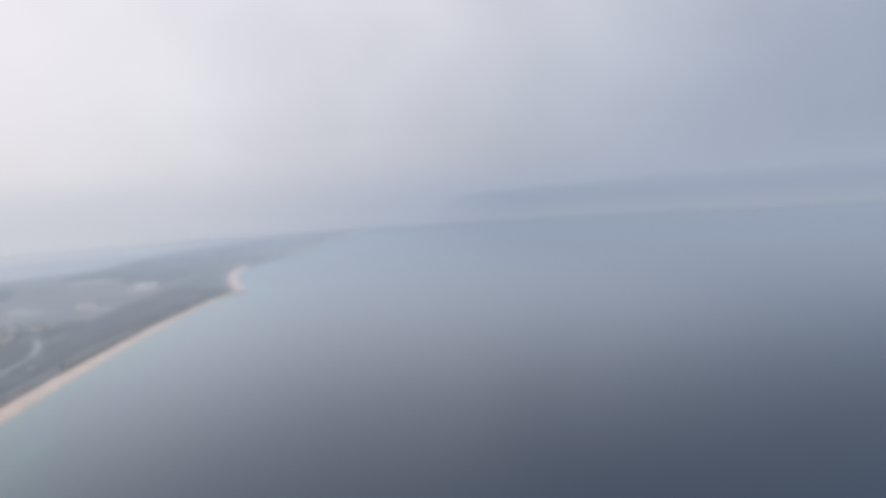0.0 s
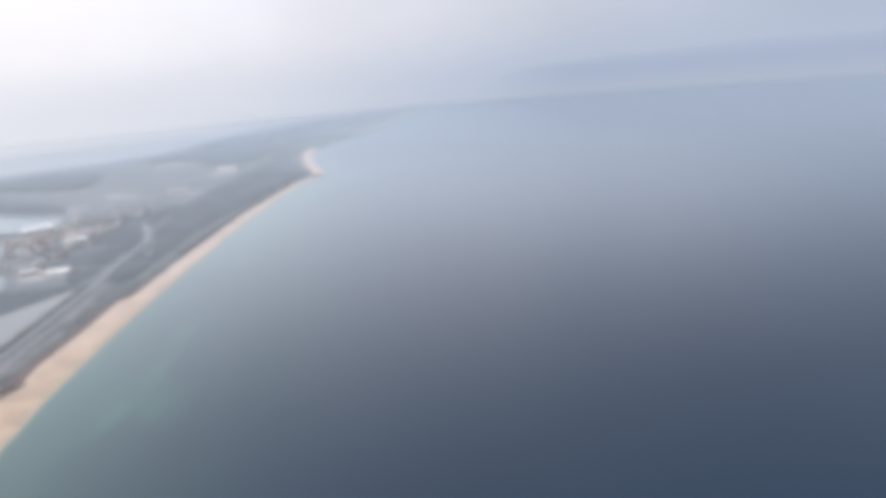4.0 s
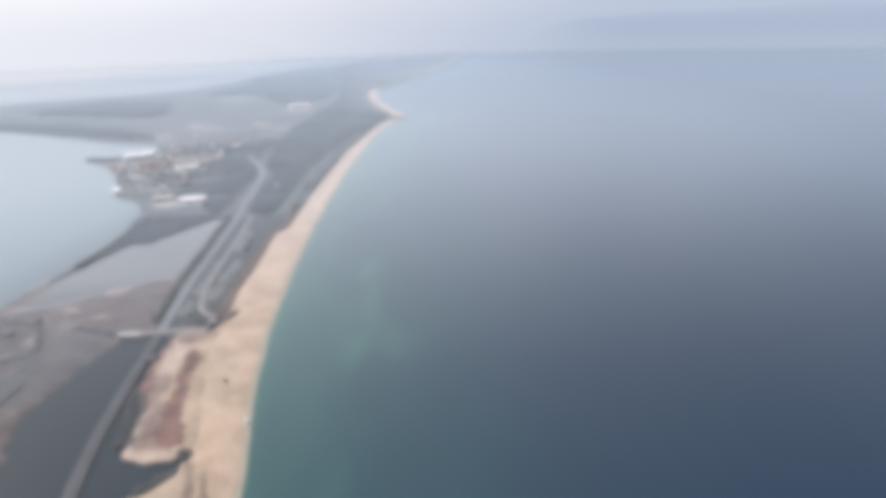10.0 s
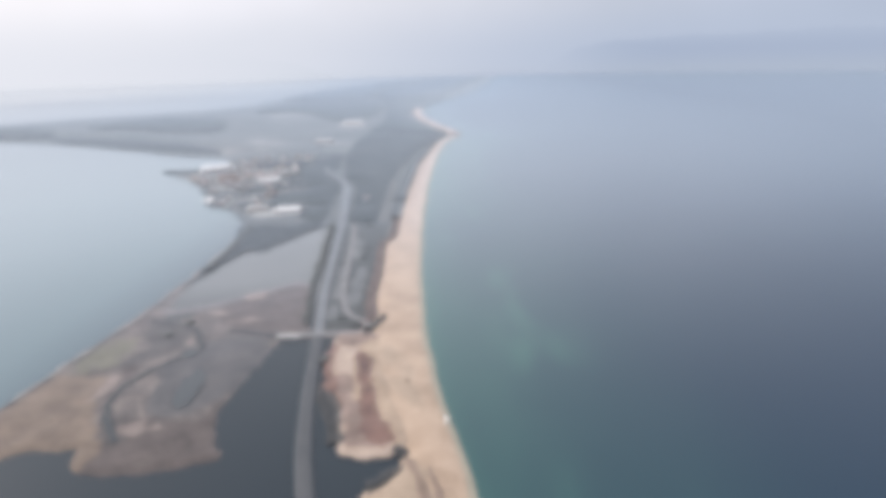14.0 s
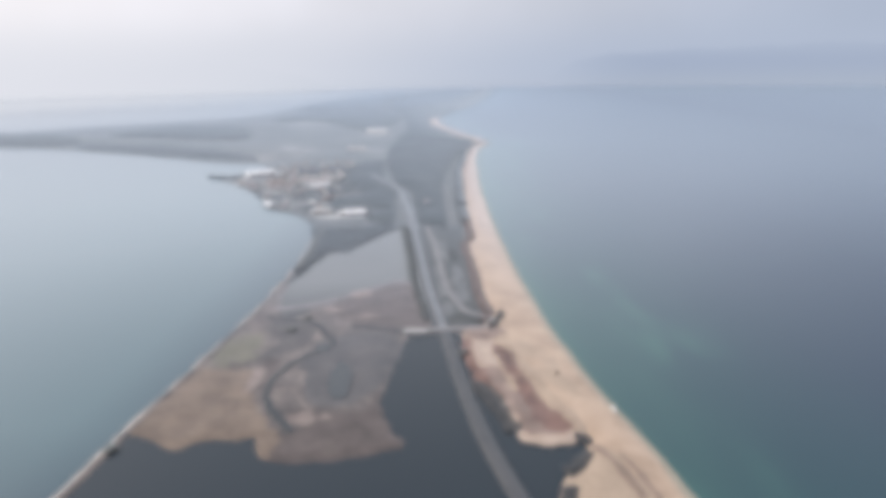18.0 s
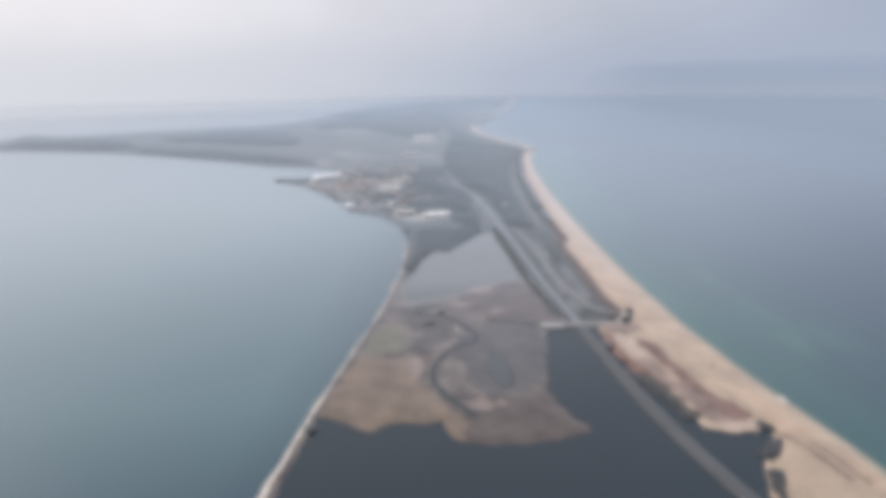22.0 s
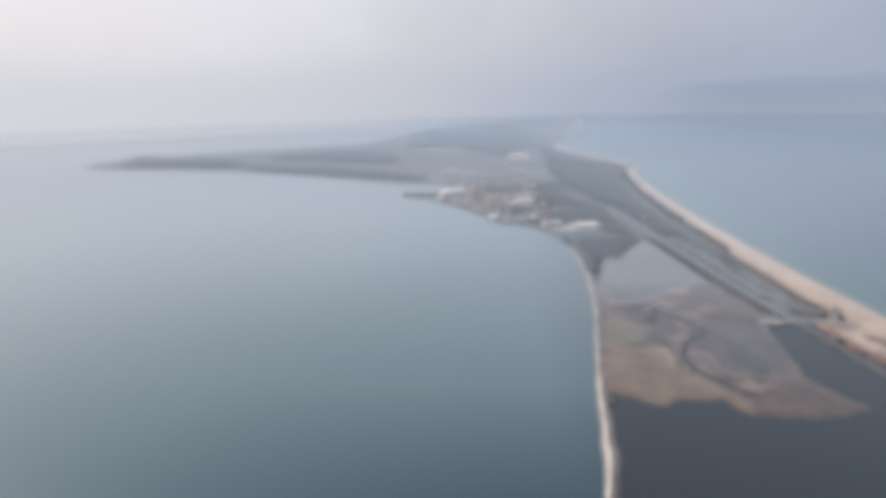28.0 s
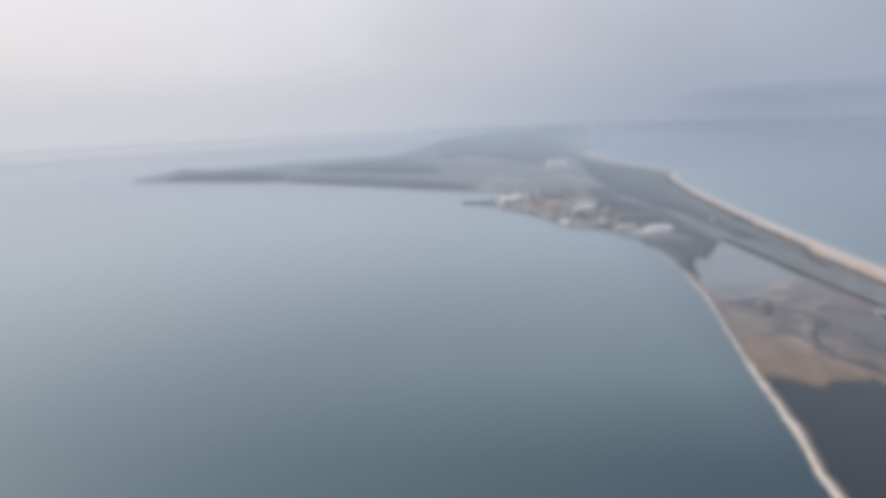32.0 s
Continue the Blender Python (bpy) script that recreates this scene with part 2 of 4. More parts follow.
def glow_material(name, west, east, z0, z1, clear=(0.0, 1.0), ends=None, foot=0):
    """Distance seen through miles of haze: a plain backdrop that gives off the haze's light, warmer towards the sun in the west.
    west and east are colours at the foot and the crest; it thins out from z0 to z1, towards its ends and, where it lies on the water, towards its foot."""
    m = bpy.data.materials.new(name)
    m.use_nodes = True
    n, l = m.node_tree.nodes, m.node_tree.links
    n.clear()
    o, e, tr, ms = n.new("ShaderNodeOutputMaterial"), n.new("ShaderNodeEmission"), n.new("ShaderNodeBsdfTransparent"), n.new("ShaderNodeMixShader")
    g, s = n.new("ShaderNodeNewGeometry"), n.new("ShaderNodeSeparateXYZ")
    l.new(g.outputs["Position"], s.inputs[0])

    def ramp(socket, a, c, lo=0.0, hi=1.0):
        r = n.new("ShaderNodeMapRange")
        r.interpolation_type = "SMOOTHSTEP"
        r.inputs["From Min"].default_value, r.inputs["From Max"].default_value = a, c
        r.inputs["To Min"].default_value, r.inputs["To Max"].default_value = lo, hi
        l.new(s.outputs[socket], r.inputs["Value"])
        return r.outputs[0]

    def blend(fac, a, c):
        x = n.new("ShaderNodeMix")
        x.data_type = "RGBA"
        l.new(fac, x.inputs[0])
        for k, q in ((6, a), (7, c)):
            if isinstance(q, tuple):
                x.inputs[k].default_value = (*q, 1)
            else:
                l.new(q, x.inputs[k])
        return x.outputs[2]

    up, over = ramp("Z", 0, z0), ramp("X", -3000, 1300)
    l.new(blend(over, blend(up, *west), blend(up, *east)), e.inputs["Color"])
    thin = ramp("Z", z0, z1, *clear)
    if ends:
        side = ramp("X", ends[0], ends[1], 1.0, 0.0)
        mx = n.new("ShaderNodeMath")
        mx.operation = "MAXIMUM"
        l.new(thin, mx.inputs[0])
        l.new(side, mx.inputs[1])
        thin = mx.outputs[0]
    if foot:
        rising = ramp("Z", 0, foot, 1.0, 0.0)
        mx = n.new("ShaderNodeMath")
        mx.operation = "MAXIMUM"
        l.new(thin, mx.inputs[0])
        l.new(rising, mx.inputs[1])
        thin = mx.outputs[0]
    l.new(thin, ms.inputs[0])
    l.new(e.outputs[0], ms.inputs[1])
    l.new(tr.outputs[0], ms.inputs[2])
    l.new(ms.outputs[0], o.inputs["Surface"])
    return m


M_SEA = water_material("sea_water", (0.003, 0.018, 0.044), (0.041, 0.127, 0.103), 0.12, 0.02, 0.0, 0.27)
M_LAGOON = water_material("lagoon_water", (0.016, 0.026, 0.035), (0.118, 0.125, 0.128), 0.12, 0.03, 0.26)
# sheen and far below set how much haze is painted on each surface
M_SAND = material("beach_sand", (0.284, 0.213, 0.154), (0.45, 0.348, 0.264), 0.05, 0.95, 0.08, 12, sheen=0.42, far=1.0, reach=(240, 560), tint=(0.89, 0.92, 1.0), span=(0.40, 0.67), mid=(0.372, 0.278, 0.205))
layer(M_SAND, "damp", (0.235, 0.185, 0.138), (0.40, 0.312, 0.236), 2.2, 0.12)
M_SPIT = material("grey_spit_sand", (0.335, 0.296, 0.258), (0.54, 0.487, 0.435), 0.09, 0.95, 0.08, 8, sheen=0.5)
M_WETSAND = material("wet_sand", (0.20, 0.185, 0.145), (0.30, 0.275, 0.215), 0.08, 0.5, 0.03, 12, sheen=0.4)
M_DUNE = material("pale_dune_sand", (0.25, 0.188, 0.138), (0.41, 0.318, 0.238), 0.08, 0.95, 0.15, 9, sheen=0.4)
layer(M_DUNE, "pale", (0.255, 0.198, 0.160), (0.46, 0.368, 0.302), 1.5, 0.16)
layer(M_DUNE, "heath", (0.135, 0.099, 0.084), (0.27, 0.203, 0.172), 1.8, 0.13)
layer(M_DUNE, "red", (0.085, 0.050, 0.042), (0.20, 0.120, 0.098), 1.9, 0.2)
layer(M_DUNE, "dark", (0.045, 0.045, 0.046), (0.095, 0.088, 0.082))
M_REDSCRUB = material("red_brown_scrub", (0.062, 0.048, 0.046), (0.140, 0.105, 0.096), 0.15, 0.95, 0.3, 7, sheen=0.35)
M_HEATH = material("brown_heath", (0.13, 0.095, 0.075), (0.27, 0.20, 0.158), 0.12, 0.95, 0.1, 8, sheen=0.45)
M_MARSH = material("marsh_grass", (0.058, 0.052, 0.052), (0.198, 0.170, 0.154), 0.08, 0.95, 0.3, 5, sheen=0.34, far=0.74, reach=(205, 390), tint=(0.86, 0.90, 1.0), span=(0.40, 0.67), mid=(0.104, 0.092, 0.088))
layer(M_MARSH, "mud", (0.053, 0.045, 0.043), (0.110, 0.091, 0.086))
layer(M_MARSH, "tan", (0.102, 0.079, 0.064), (0.190, 0.147, 0.114), 1.7, 0.10)
layer(M_MARSH, "olive", (0.090, 0.089, 0.067), (0.158, 0.150, 0.115), 2.2, 0.10)
layer(M_MARSH, "wash", (0.098, 0.094, 0.094), (0.165, 0.155, 0.153), 1.3, 0.10)
layer(M_MARSH, "bare", (0.140, 0.114, 0.104), (0.245, 0.205, 0.186), 1.6, 0.13)
layer(M_MARSH, "silt_glare", (0.050, 0.052, 0.056), (0.104, 0.099, 0.100))
layer(M_MARSH, "sedge", (0.042, 0.042, 0.044), (0.092, 0.085, 0.082))
M_DARKSCRUB = material("dark_scrub_floor", (0.038, 0.043, 0.046), (0.080, 0.081, 0.080), 0.08, 0.95, 0.0, 8, sheen=0.34, far=0.72, reach=(320, 700))
M_THICKET = material("dark_wet_thicket", (0.028, 0.031, 0.035), (0.062, 0.060, 0.060), 0.12, 0.95, 0.0, 8, sheen=0.22)
M_REEDBED = material("blue_grey_reed_bed", (0.034, 0.042, 0.051), (0.066, 0.076, 0.087), 0.08, 0.95, 0.0, 8, sheen=0.44)
M_LEAF = material("pine_foliage", (0.060, 0.072, 0.070), (0.115, 0.125, 0.115), 0.12, 0.6, 0.3, 10, sheen=1.0, island=0.2, spec=0.8, leafy=0.4)
M_TREE = material("broadleaf_foliage", (0.036, 0.046, 0.050), (0.080, 0.092, 0.092), 0.12, 0.7, 0.3, 10, sheen=0.75, island=0.2, leafy=0.3, tint=(0.80, 0.90, 1.0))
M_REED = material("reed_foliage", (0.056, 0.062, 0.068), (0.105, 0.112, 0.118), 0.12, 0.7, 0.3, 10, sheen=1.0, island=0.2, spec=0.6, leafy=0.4)
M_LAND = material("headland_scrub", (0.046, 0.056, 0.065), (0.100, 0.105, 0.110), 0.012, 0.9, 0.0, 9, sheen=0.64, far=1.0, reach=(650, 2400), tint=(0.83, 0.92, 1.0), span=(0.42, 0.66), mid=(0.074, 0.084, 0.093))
layer(M_LAND, "town", (0.05, 0.058, 0.066), (0.20, 0.188, 0.185), 1.3, 0.035, (0.46, 0.64))
layer(M_LAND, "pale", (0.20, 0.20, 0.20), (0.44, 0.43, 0.425), 1.1, 0.03)
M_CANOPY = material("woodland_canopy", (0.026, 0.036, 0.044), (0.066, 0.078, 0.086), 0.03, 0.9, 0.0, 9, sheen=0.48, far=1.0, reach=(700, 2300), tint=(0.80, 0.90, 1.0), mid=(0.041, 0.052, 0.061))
M_GREYGRASS = material("grey_dune_grass", (0.085, 0.09, 0.096), (0.16, 0.162, 0.162), 0.1, 0.95, 0.0, 8, sheen=0.5)
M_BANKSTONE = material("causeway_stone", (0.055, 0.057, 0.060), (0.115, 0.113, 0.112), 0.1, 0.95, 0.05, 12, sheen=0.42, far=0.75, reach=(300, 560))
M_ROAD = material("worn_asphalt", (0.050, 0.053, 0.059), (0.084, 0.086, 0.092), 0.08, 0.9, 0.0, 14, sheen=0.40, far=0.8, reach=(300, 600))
M_ROADPALE = material("paler_asphalt", (0.105, 0.108, 0.116), (0.165, 0.168, 0.176), 0.08, 0.9, 0.0, 14, sheen=0.75)
M_VERGE = material("gravel_verge", (0.125, 0.122, 0.125), (0.22, 0.212, 0.212), 0.1, 0.95, 0.0, 12, sheen=0.5)
M_CONCRETE = material("pale_concrete", (0.29, 0.288, 0.285), (0.41, 0.405, 0.40), 0.1, 0.9, 0.01, 12, sheen=0.2)
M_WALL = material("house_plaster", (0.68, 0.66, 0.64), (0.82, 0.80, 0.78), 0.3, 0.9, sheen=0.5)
M_WALL3 = material("faded_house_plaster", (0.60, 0.57, 0.55), (0.74, 0.71, 0.69), 0.3, 0.9, sheen=0.6)
M_WALL2 = material("ochre_house_plaster", (0.55, 0.49, 0.44), (0.70, 0.63, 0.57), 0.3, 0.9, sheen=0.6)
M_ROOF = material("clay_tile_roof", (0.25, 0.19, 0.175), (0.38, 0.31, 0.29), 0.4, 0.85, 0.0, 10, sheen=0.8)
M_ROOFW = material("white_painted_roof", (0.76, 0.76, 0.77), (0.86, 0.86, 0.86), 0.2, 0.7, sheen=0.3)
M_ROOF3 = material("faded_tile_roof", (0.46, 0.40, 0.385), (0.60, 0.54, 0.52), 0.4, 0.85, 0.0, 10, sheen=0.8)
M_ROOF2 = material("pale_sheet_roof", (0.50, 0.51, 0.52), (0.70, 0.70, 0.70), 0.2, 0.5, sheen=0.4)
# Window glass lightened in its colour to imitate the haze before it.
M_GLASS = material("haze_paled_window_glass", (0.26, 0.27, 0.29), (0.36, 0.37, 0.38), 0.3, 0.1, spec=0.6)
M_WOOD = material("weathered_wood", (0.11, 0.085, 0.065), (0.24, 0.19, 0.15), 0.9, 0.9, 0.02, 8)
M_BARK = material("bark", (0.05, 0.04, 0.033), (0.11, 0.09, 0.075), 1.5, 0.95)
# Emission here imitates light scattered by haze; none of these is a lamp.
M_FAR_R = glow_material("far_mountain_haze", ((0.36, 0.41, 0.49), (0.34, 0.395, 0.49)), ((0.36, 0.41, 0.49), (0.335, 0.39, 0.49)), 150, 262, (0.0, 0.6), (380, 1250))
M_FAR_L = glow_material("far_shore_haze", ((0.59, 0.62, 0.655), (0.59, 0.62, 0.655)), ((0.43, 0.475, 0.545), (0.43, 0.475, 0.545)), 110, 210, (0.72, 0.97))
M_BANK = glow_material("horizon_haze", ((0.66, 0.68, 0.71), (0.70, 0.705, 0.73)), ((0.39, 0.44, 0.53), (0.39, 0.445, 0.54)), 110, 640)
M_HAZE_SHEET = glow_material("haze_sheet", ((0.67, 0.685, 0.71), (0.70, 0.705, 0.73)), ((0.46, 0.505, 0.58), (0.46, 0.505, 0.58)), 75, 400, (0.0, 1.0), (-620, -1500), 100)

# ==================================================================== geometry helpers
def smooth(points, step=8.0, closed=False):
    """Catmull-Rom curve through the points, resampled about every step metres."""
    p = [Vector((*q, 0)) for q in points]
    n, out = len(p), []
    for i in range(n if closed else n - 1):
        if closed:
            a, b, c, d = p[i - 1], p[i], p[(i + 1) % n], p[(i + 2) % n]
        else:
            a, b, c, d = p[max(i - 1, 0)], p[i], p[i + 1], p[min(i + 2, n - 1)]
        k = max(1, int((c - b).length / step))
        for j in range(k):
            t = j / k
            out.append(0.5 * ((2 * b) + (c - a) * t + (2 * a - 5 * b + 4 * c - d) * t * t + (3 * b - a - 3 * c + d) * t ** 3))
    if not closed:
        out.append(p[-1])
    return np.array([(v.x, v.y) for v in out])


def wobble(pts, amount, size, seed=0):
    """Shift each point a little by smooth noise, so that natural edges wander."""
    out = pts.copy()
    for i, (x, y) in enumerate(pts):
        v = noise.noise_vector((x / size + seed, y / size, seed * 1.7)) + 0.5 * noise.noise_vector((x * 2.7 / size, y * 2.7 / size + seed, 3.1))
        out[i] += (v.x * amount, v.y * amount)
    return out


def inside(pts, poly):
    x, y = pts[:, 0], pts[:, 1]
    hit = np.zeros(len(pts), bool)
    px, py = poly[:, 0], poly[:, 1]
    for i in range(len(poly)):
        j = i - 1
        if py[i] == py[j]:
            continue
        c = ((py[i] > y) != (py[j] > y)) & (x < (px[j] - px[i]) * (y - py[i]) / (py[j] - py[i]) + px[i])
        hit ^= c
    return hit


def away(pts, line, closed=True):
    """Distance of each point from a polyline."""
    best = np.full(len(pts), 1e9)
    for i in range(0 if closed else 1, len(line)):
        a, b = line[i - 1], line[i]
        ab = b - a
        t = np.clip(((pts - a) @ ab) / max(ab @ ab, 1e-9), 0, 1)
        best = np.minimum(best, np.hypot(*(pts - a - t[:, None] * ab).T))
    return best


def mesh_object(name, verts, faces, mat, parent=None, flat=True):
    me = bpy.data.meshes.new(name)
    me.from_pydata([tuple(map(float, v)) for v in verts], [], [tuple(map(int, f)) for f in faces])
    me.materials.append(mat)
    if not flat:
        me.polygons.foreach_set("use_smooth", [True] * len(me.polygons))
    me.update()
    ob = new(name, me)
    if parent:
        ob.parent = parent
    return ob


def part(name, bm, mat, parent, label=""):
    me = bpy.data.meshes.new(name)
    bm.to_mesh(me)
    bm.free()
    me.materials.append(mat)
    ob = new(name, me)
    ob.parent = parent
    if label:
        tagged(ob, label)
    return ob


from mathutils.geometry import delaunay_2d_cdt


def fill(outline, grid):
    """Triangles inside a closed outline, with extra points on a jittered grid."""
    lo, hi = outline.min(0), outline.max(0)
    gx, gy = np.meshgrid(np.arange(lo[0], hi[0], grid), np.arange(lo[1], hi[1], grid))
    g = np.stack([gx.ravel(), gy.ravel()], 1)
    g = g + np.random.RandomState(5).uniform(-0.3, 0.3, g.shape) * grid
    g = g[inside(g, outline)]
    if len(g):
        g = g[away(g, outline) > grid * 0.4]
    allp = [Vector(p) for p in outline] + [Vector(p) for p in g]
    n = len(outline)
    v, _, f, *_ = delaunay_2d_cdt(allp, [], [list(range(n))], 1, 1e-4)
    v = np.array([(p.x, p.y) for p in v])
    f = [t if (v[t[1]] - v[t[0]])[0] * (v[t[2]] - v[t[0]])[1] - (v[t[1]] - v[t[0]])[1] * (v[t[2]] - v[t[0]])[0] > 0 else t[::-1] for t in (list(q) for q in f)]
    return v, f


def patch(name, outline, mat, z=0.6, lift=0.0, relief=0.25, grid=8.0, edge=4.0, drop=1.2, label="", category="ground", over=None):
    """A sheet of ground inside an outline: a low bank at its rim, gentle relief within, and a skirt that gives it depth."""
    v, f = fill(outline, grid)
    d = away(v, outline)
    base = over(v) if over else np.zeros(len(v))
    zz = np.array([noise.noise((x / 18, y / 18, 2.2)) + 0.5 * noise.noise((x / 6, y / 6, 7.2)) for x, y in v])
    h = base + z + np.clip(d / edge, 0, 1) * (lift + relief * (0.5 + zz))
    verts = [(x, y, q) for (x, y), q in zip(v, h)]
    rim = {}
    for t in f:
        for i in range(3):
            rim[(t[i], t[(i + 1) % 3])] = rim.get((t[i], t[(i + 1) % 3]), 0) + 1
    faces, low = [tuple(t) for t in f], {}
    for (a, b) in list(rim):
        if (b, a) not in rim:
            for k in (a, b):
                if k not in low:
                    low[k] = len(verts)
                    verts += [(v[k][0], v[k][1], h[k]), (v[k][0], v[k][1], h[k] - drop)]
            faces.append((low[b], low[a], low[a] + 1, low[b] + 1))
    ob = mesh_object(name, verts, faces, mat, flat=False)
    return tagged(ob, label or name.replace("_", " "), category, kind="structure")


def ribbon(name, line, across, mat, label="", category="ground", kind="structure", parent=None, flat=True):
    """A strip along a line: across is a profile of (offset to the left, height)."""
    t = np.gradient(line, axis=0)
    t /= np.maximum(np.hypot(*t.T), 1e-9)[:, None]
    nrm = np.stack([-t[:, 1], t[:, 0]], 1)
    verts, faces, k = [], [], len(across)
    for p, q in zip(line, nrm):
        for o, z in across:
            verts.append((p[0] + q[0] * o, p[1] + q[1] * o, z))
    for i in range(len(line) - 1):
        for j in range(k - 1):
            a = i * k + j
            faces.append((a, a + k, a + k + 1, a + 1))
    ob = mesh_object(name, verts, [f[::-1] for f in faces], mat, parent, flat)
    return tagged(ob, label, category, kind=kind) if not parent else ob


# ==================================================================== the plan
EAST = smooth([(-60, -500), (-105, -200), (-135, 0), (-152, 100), (-168, 184), (-176, 225), (-183, 262), (-191, 322), (-197, 400), (-201, 470), (-204, 590),
               (-205, 720), (-203, 850), (-197, 1010), (-184, 1140), (-158, 1228)], 6)
NORTHEAST = smooth([(-158, 1228), (-170, 1295), (-204, 1420), (-246, 1620), (-260, 1810), (-222, 2100), (-120, 2500), (20, 3500), (150, 4640)], 20)
WEST = smooth([(-420, -500), (-408, -100), (-398, 100), (-394, 134), (-389, 175), (-386, 210), (-380, 260), (-373, 310), (-366, 380), (-363, 470), (-369, 562)], 5)
TOWNSHORE = smooth([(-369, 562), (-403, 622), (-440, 652), (-452, 690), (-478, 740), (-520, 800), (-548, 830), (-556, 856), (-520, 890), (-512, 940), (-545, 985), (-610, 1005),
                    (-710, 1070), (-800, 1125), (-940, 1200), (-1090, 1258), (-1220, 1280), (-1330, 1298), (-1412, 1335)], 10)
NORTHSHORE = smooth([(-1412, 1335), (-1445, 1420), (-1420, 1580), (-1280, 1640), (-1180, 1760), (-1030, 1830), (-880, 2010), (-820, 2500), (-790, 2900), (-680, 3300), (-560, 3500), (-300, 4000), (150, 4640)], 25)
ROAD = smooth([(-150, -490), (-168, -200), (-186, 0), (-199, 80), (-215, 140), (-226, 178), (-235, 215), (-242, 257), (-249, 310), (-262, 405), (-277, 552), (-293, 677), (-303, 735), (-330, 800), (-372, 880)], 5)
PATHWAY = smooth([(-222, 334), (-238, 347), (-248, 390), (-253, 440), (-259, 504), (-266, 560)], 4)
INNER = smooth([(-100, -500), (-145, -200), (-175, 0), (-195, 100), (-212, 150), (-206, 178), (-202, 188), (-196, 195), (-193, 203), (-194, 209), (-198, 217), (-204, 228), (-210, 245), (-218, 275), (-224, 300), (-227, 322), (-221, 345), (-225, 366), (-226.5, 415), (-230, 480), (-231.5, 499), (-224.5, 512), (-225, 560),
                (-226.5, 690), (-225, 800), (-223, 890), (-214.5, 980), (-207, 1080), (-188, 1180), (-158, 1228)], 6)

# --------------------------------------------------------------- the headland's relief
HEADLAND = np.concatenate([smooth([(-369, 562), (-320, 560), (-297, 545), (-285, 552), (-262, 552), (-236, 552)], 8), INNER[(INNER[:, 1] > 556)][:-1], NORTHEAST[:-1], NORTHSHORE[::-1][:-1], TOWNSHORE[::-1][:-1]])


def rise(v):
    """Height of the headland above the flats."""
    v = np.asarray(v, float)
    x, y = v[:, 0], v[:, 1]
    d = away(v, HEADLAND[::3])
    hills = [(-1370, 1470, 40, 12), (-1250, 1500, 150, 4), (-1000, 1550, 260, 5), (-700, 1600, 300, 6), (-350, 2000, 420, 5), (-350, 3000, 700, 8), (-560, 2500, 350, 7), (0, 4000, 600, 6), (-250, 1050, 260, 2)]
    h = sum(a * np.exp(-((x - cx) ** 2 + (y - cy) ** 2) / (2 * s * s)) for cx, cy, s, a in hills)
    rough = np.array([noise.noise((a / 90, b / 90, 0.3)) + 0.5 * noise.noise((a / 35, b / 35, 4.3)) for a, b in v])
    return 0.5 + np.clip(d / 110, 0, 1) ** 1.1 * (h + 1.6 + 0.8 * rough)


# ==================================================================== sea
xs = np.concatenate([np.linspace(-5600, -700, 26), np.linspace(-680, 40, 181), np.linspace(60, 5600, 40)])
ys = np.concatenate([np.linspace(-1500, 80, 60), np.linspace(90, 1300, 202), np.linspace(1320, 4840, 60)])
gx, gy = np.meshgrid(xs, ys)
sea_v = np.stack([gx.ravel(), gy.ravel()], 1)
nx, ny = len(xs), len(ys)
sea_f = [(j * nx + i, j * nx + i + 1, (j + 1) * nx + i + 1, (j + 1) * nx + i) for j in range(ny - 1) for i in range(nx - 1)]
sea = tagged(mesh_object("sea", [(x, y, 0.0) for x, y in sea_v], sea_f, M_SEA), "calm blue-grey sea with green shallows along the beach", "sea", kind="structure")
shore_e = away(sea_v, np.concatenate([EAST, NORTHEAST])[::2], closed=False)
shore_w = away(sea_v, np.concatenate([WEST, TOWNSHORE])[::2], closed=False)
bars = np.array([noise.noise((x / 34, y / 85, 5.5)) + 0.5 * noise.noise((x / 13, y / 40, 2.5)) for x, y in sea_v])
wide = np.array([noise.noise((x / 190, y / 260, 8.5)) for x, y in sea_v])
shoal = 0.30 * np.exp(-shore_e / 4.0) + (0.30 + 0.14 * bars) * np.exp(-shore_e / 44.0) + np.clip(0.06 + 0.62 * bars, 0, 1) * np.exp(-((shore_e - 48 - 26 * wide) / 15.0) ** 2) + (0.16 + 0.22 * wide) * np.exp(-(shore_e / 85.0) ** 2) + 0.05 * np.exp(-shore_e / 240)
shoal += (0.20 + 0.12 * wide) * np.exp(-(shore_e / 125.0) ** 2) * np.clip((sea_v[:, 1] - 280) / 300, 0, 1) * np.exp(-np.clip(sea_v[:, 1] - 1100, 0, None) / 300)
shoal = np.clip(shoal, 0, 1)
west = np.clip((-330 - sea_v[:, 0]) / 80, 0, 1) * np.exp(-np.clip(sea_v[:, 1] - 900, 0, None) / 1500)
# Sun-lit haze glare on the western sea, painted in as milky water.
silt_glare = west * (0.90 + 0.16 * wide - (0.06 + 0.56 * np.clip((225 - sea_v[:, 1]) / 95, 0, 1)) * np.exp(-(shore_w / 215) ** 1.5))
sea.data.attributes.new("silt_glare", "FLOAT", "POINT").data.foreach_set("value", np.clip(silt_glare, 0, 1).astype(np.float32))
sea.data.attributes.new("shoal", "FLOAT", "POINT").data.foreach_set("value", np.clip(shoal, 0, 1).astype(np.float32))

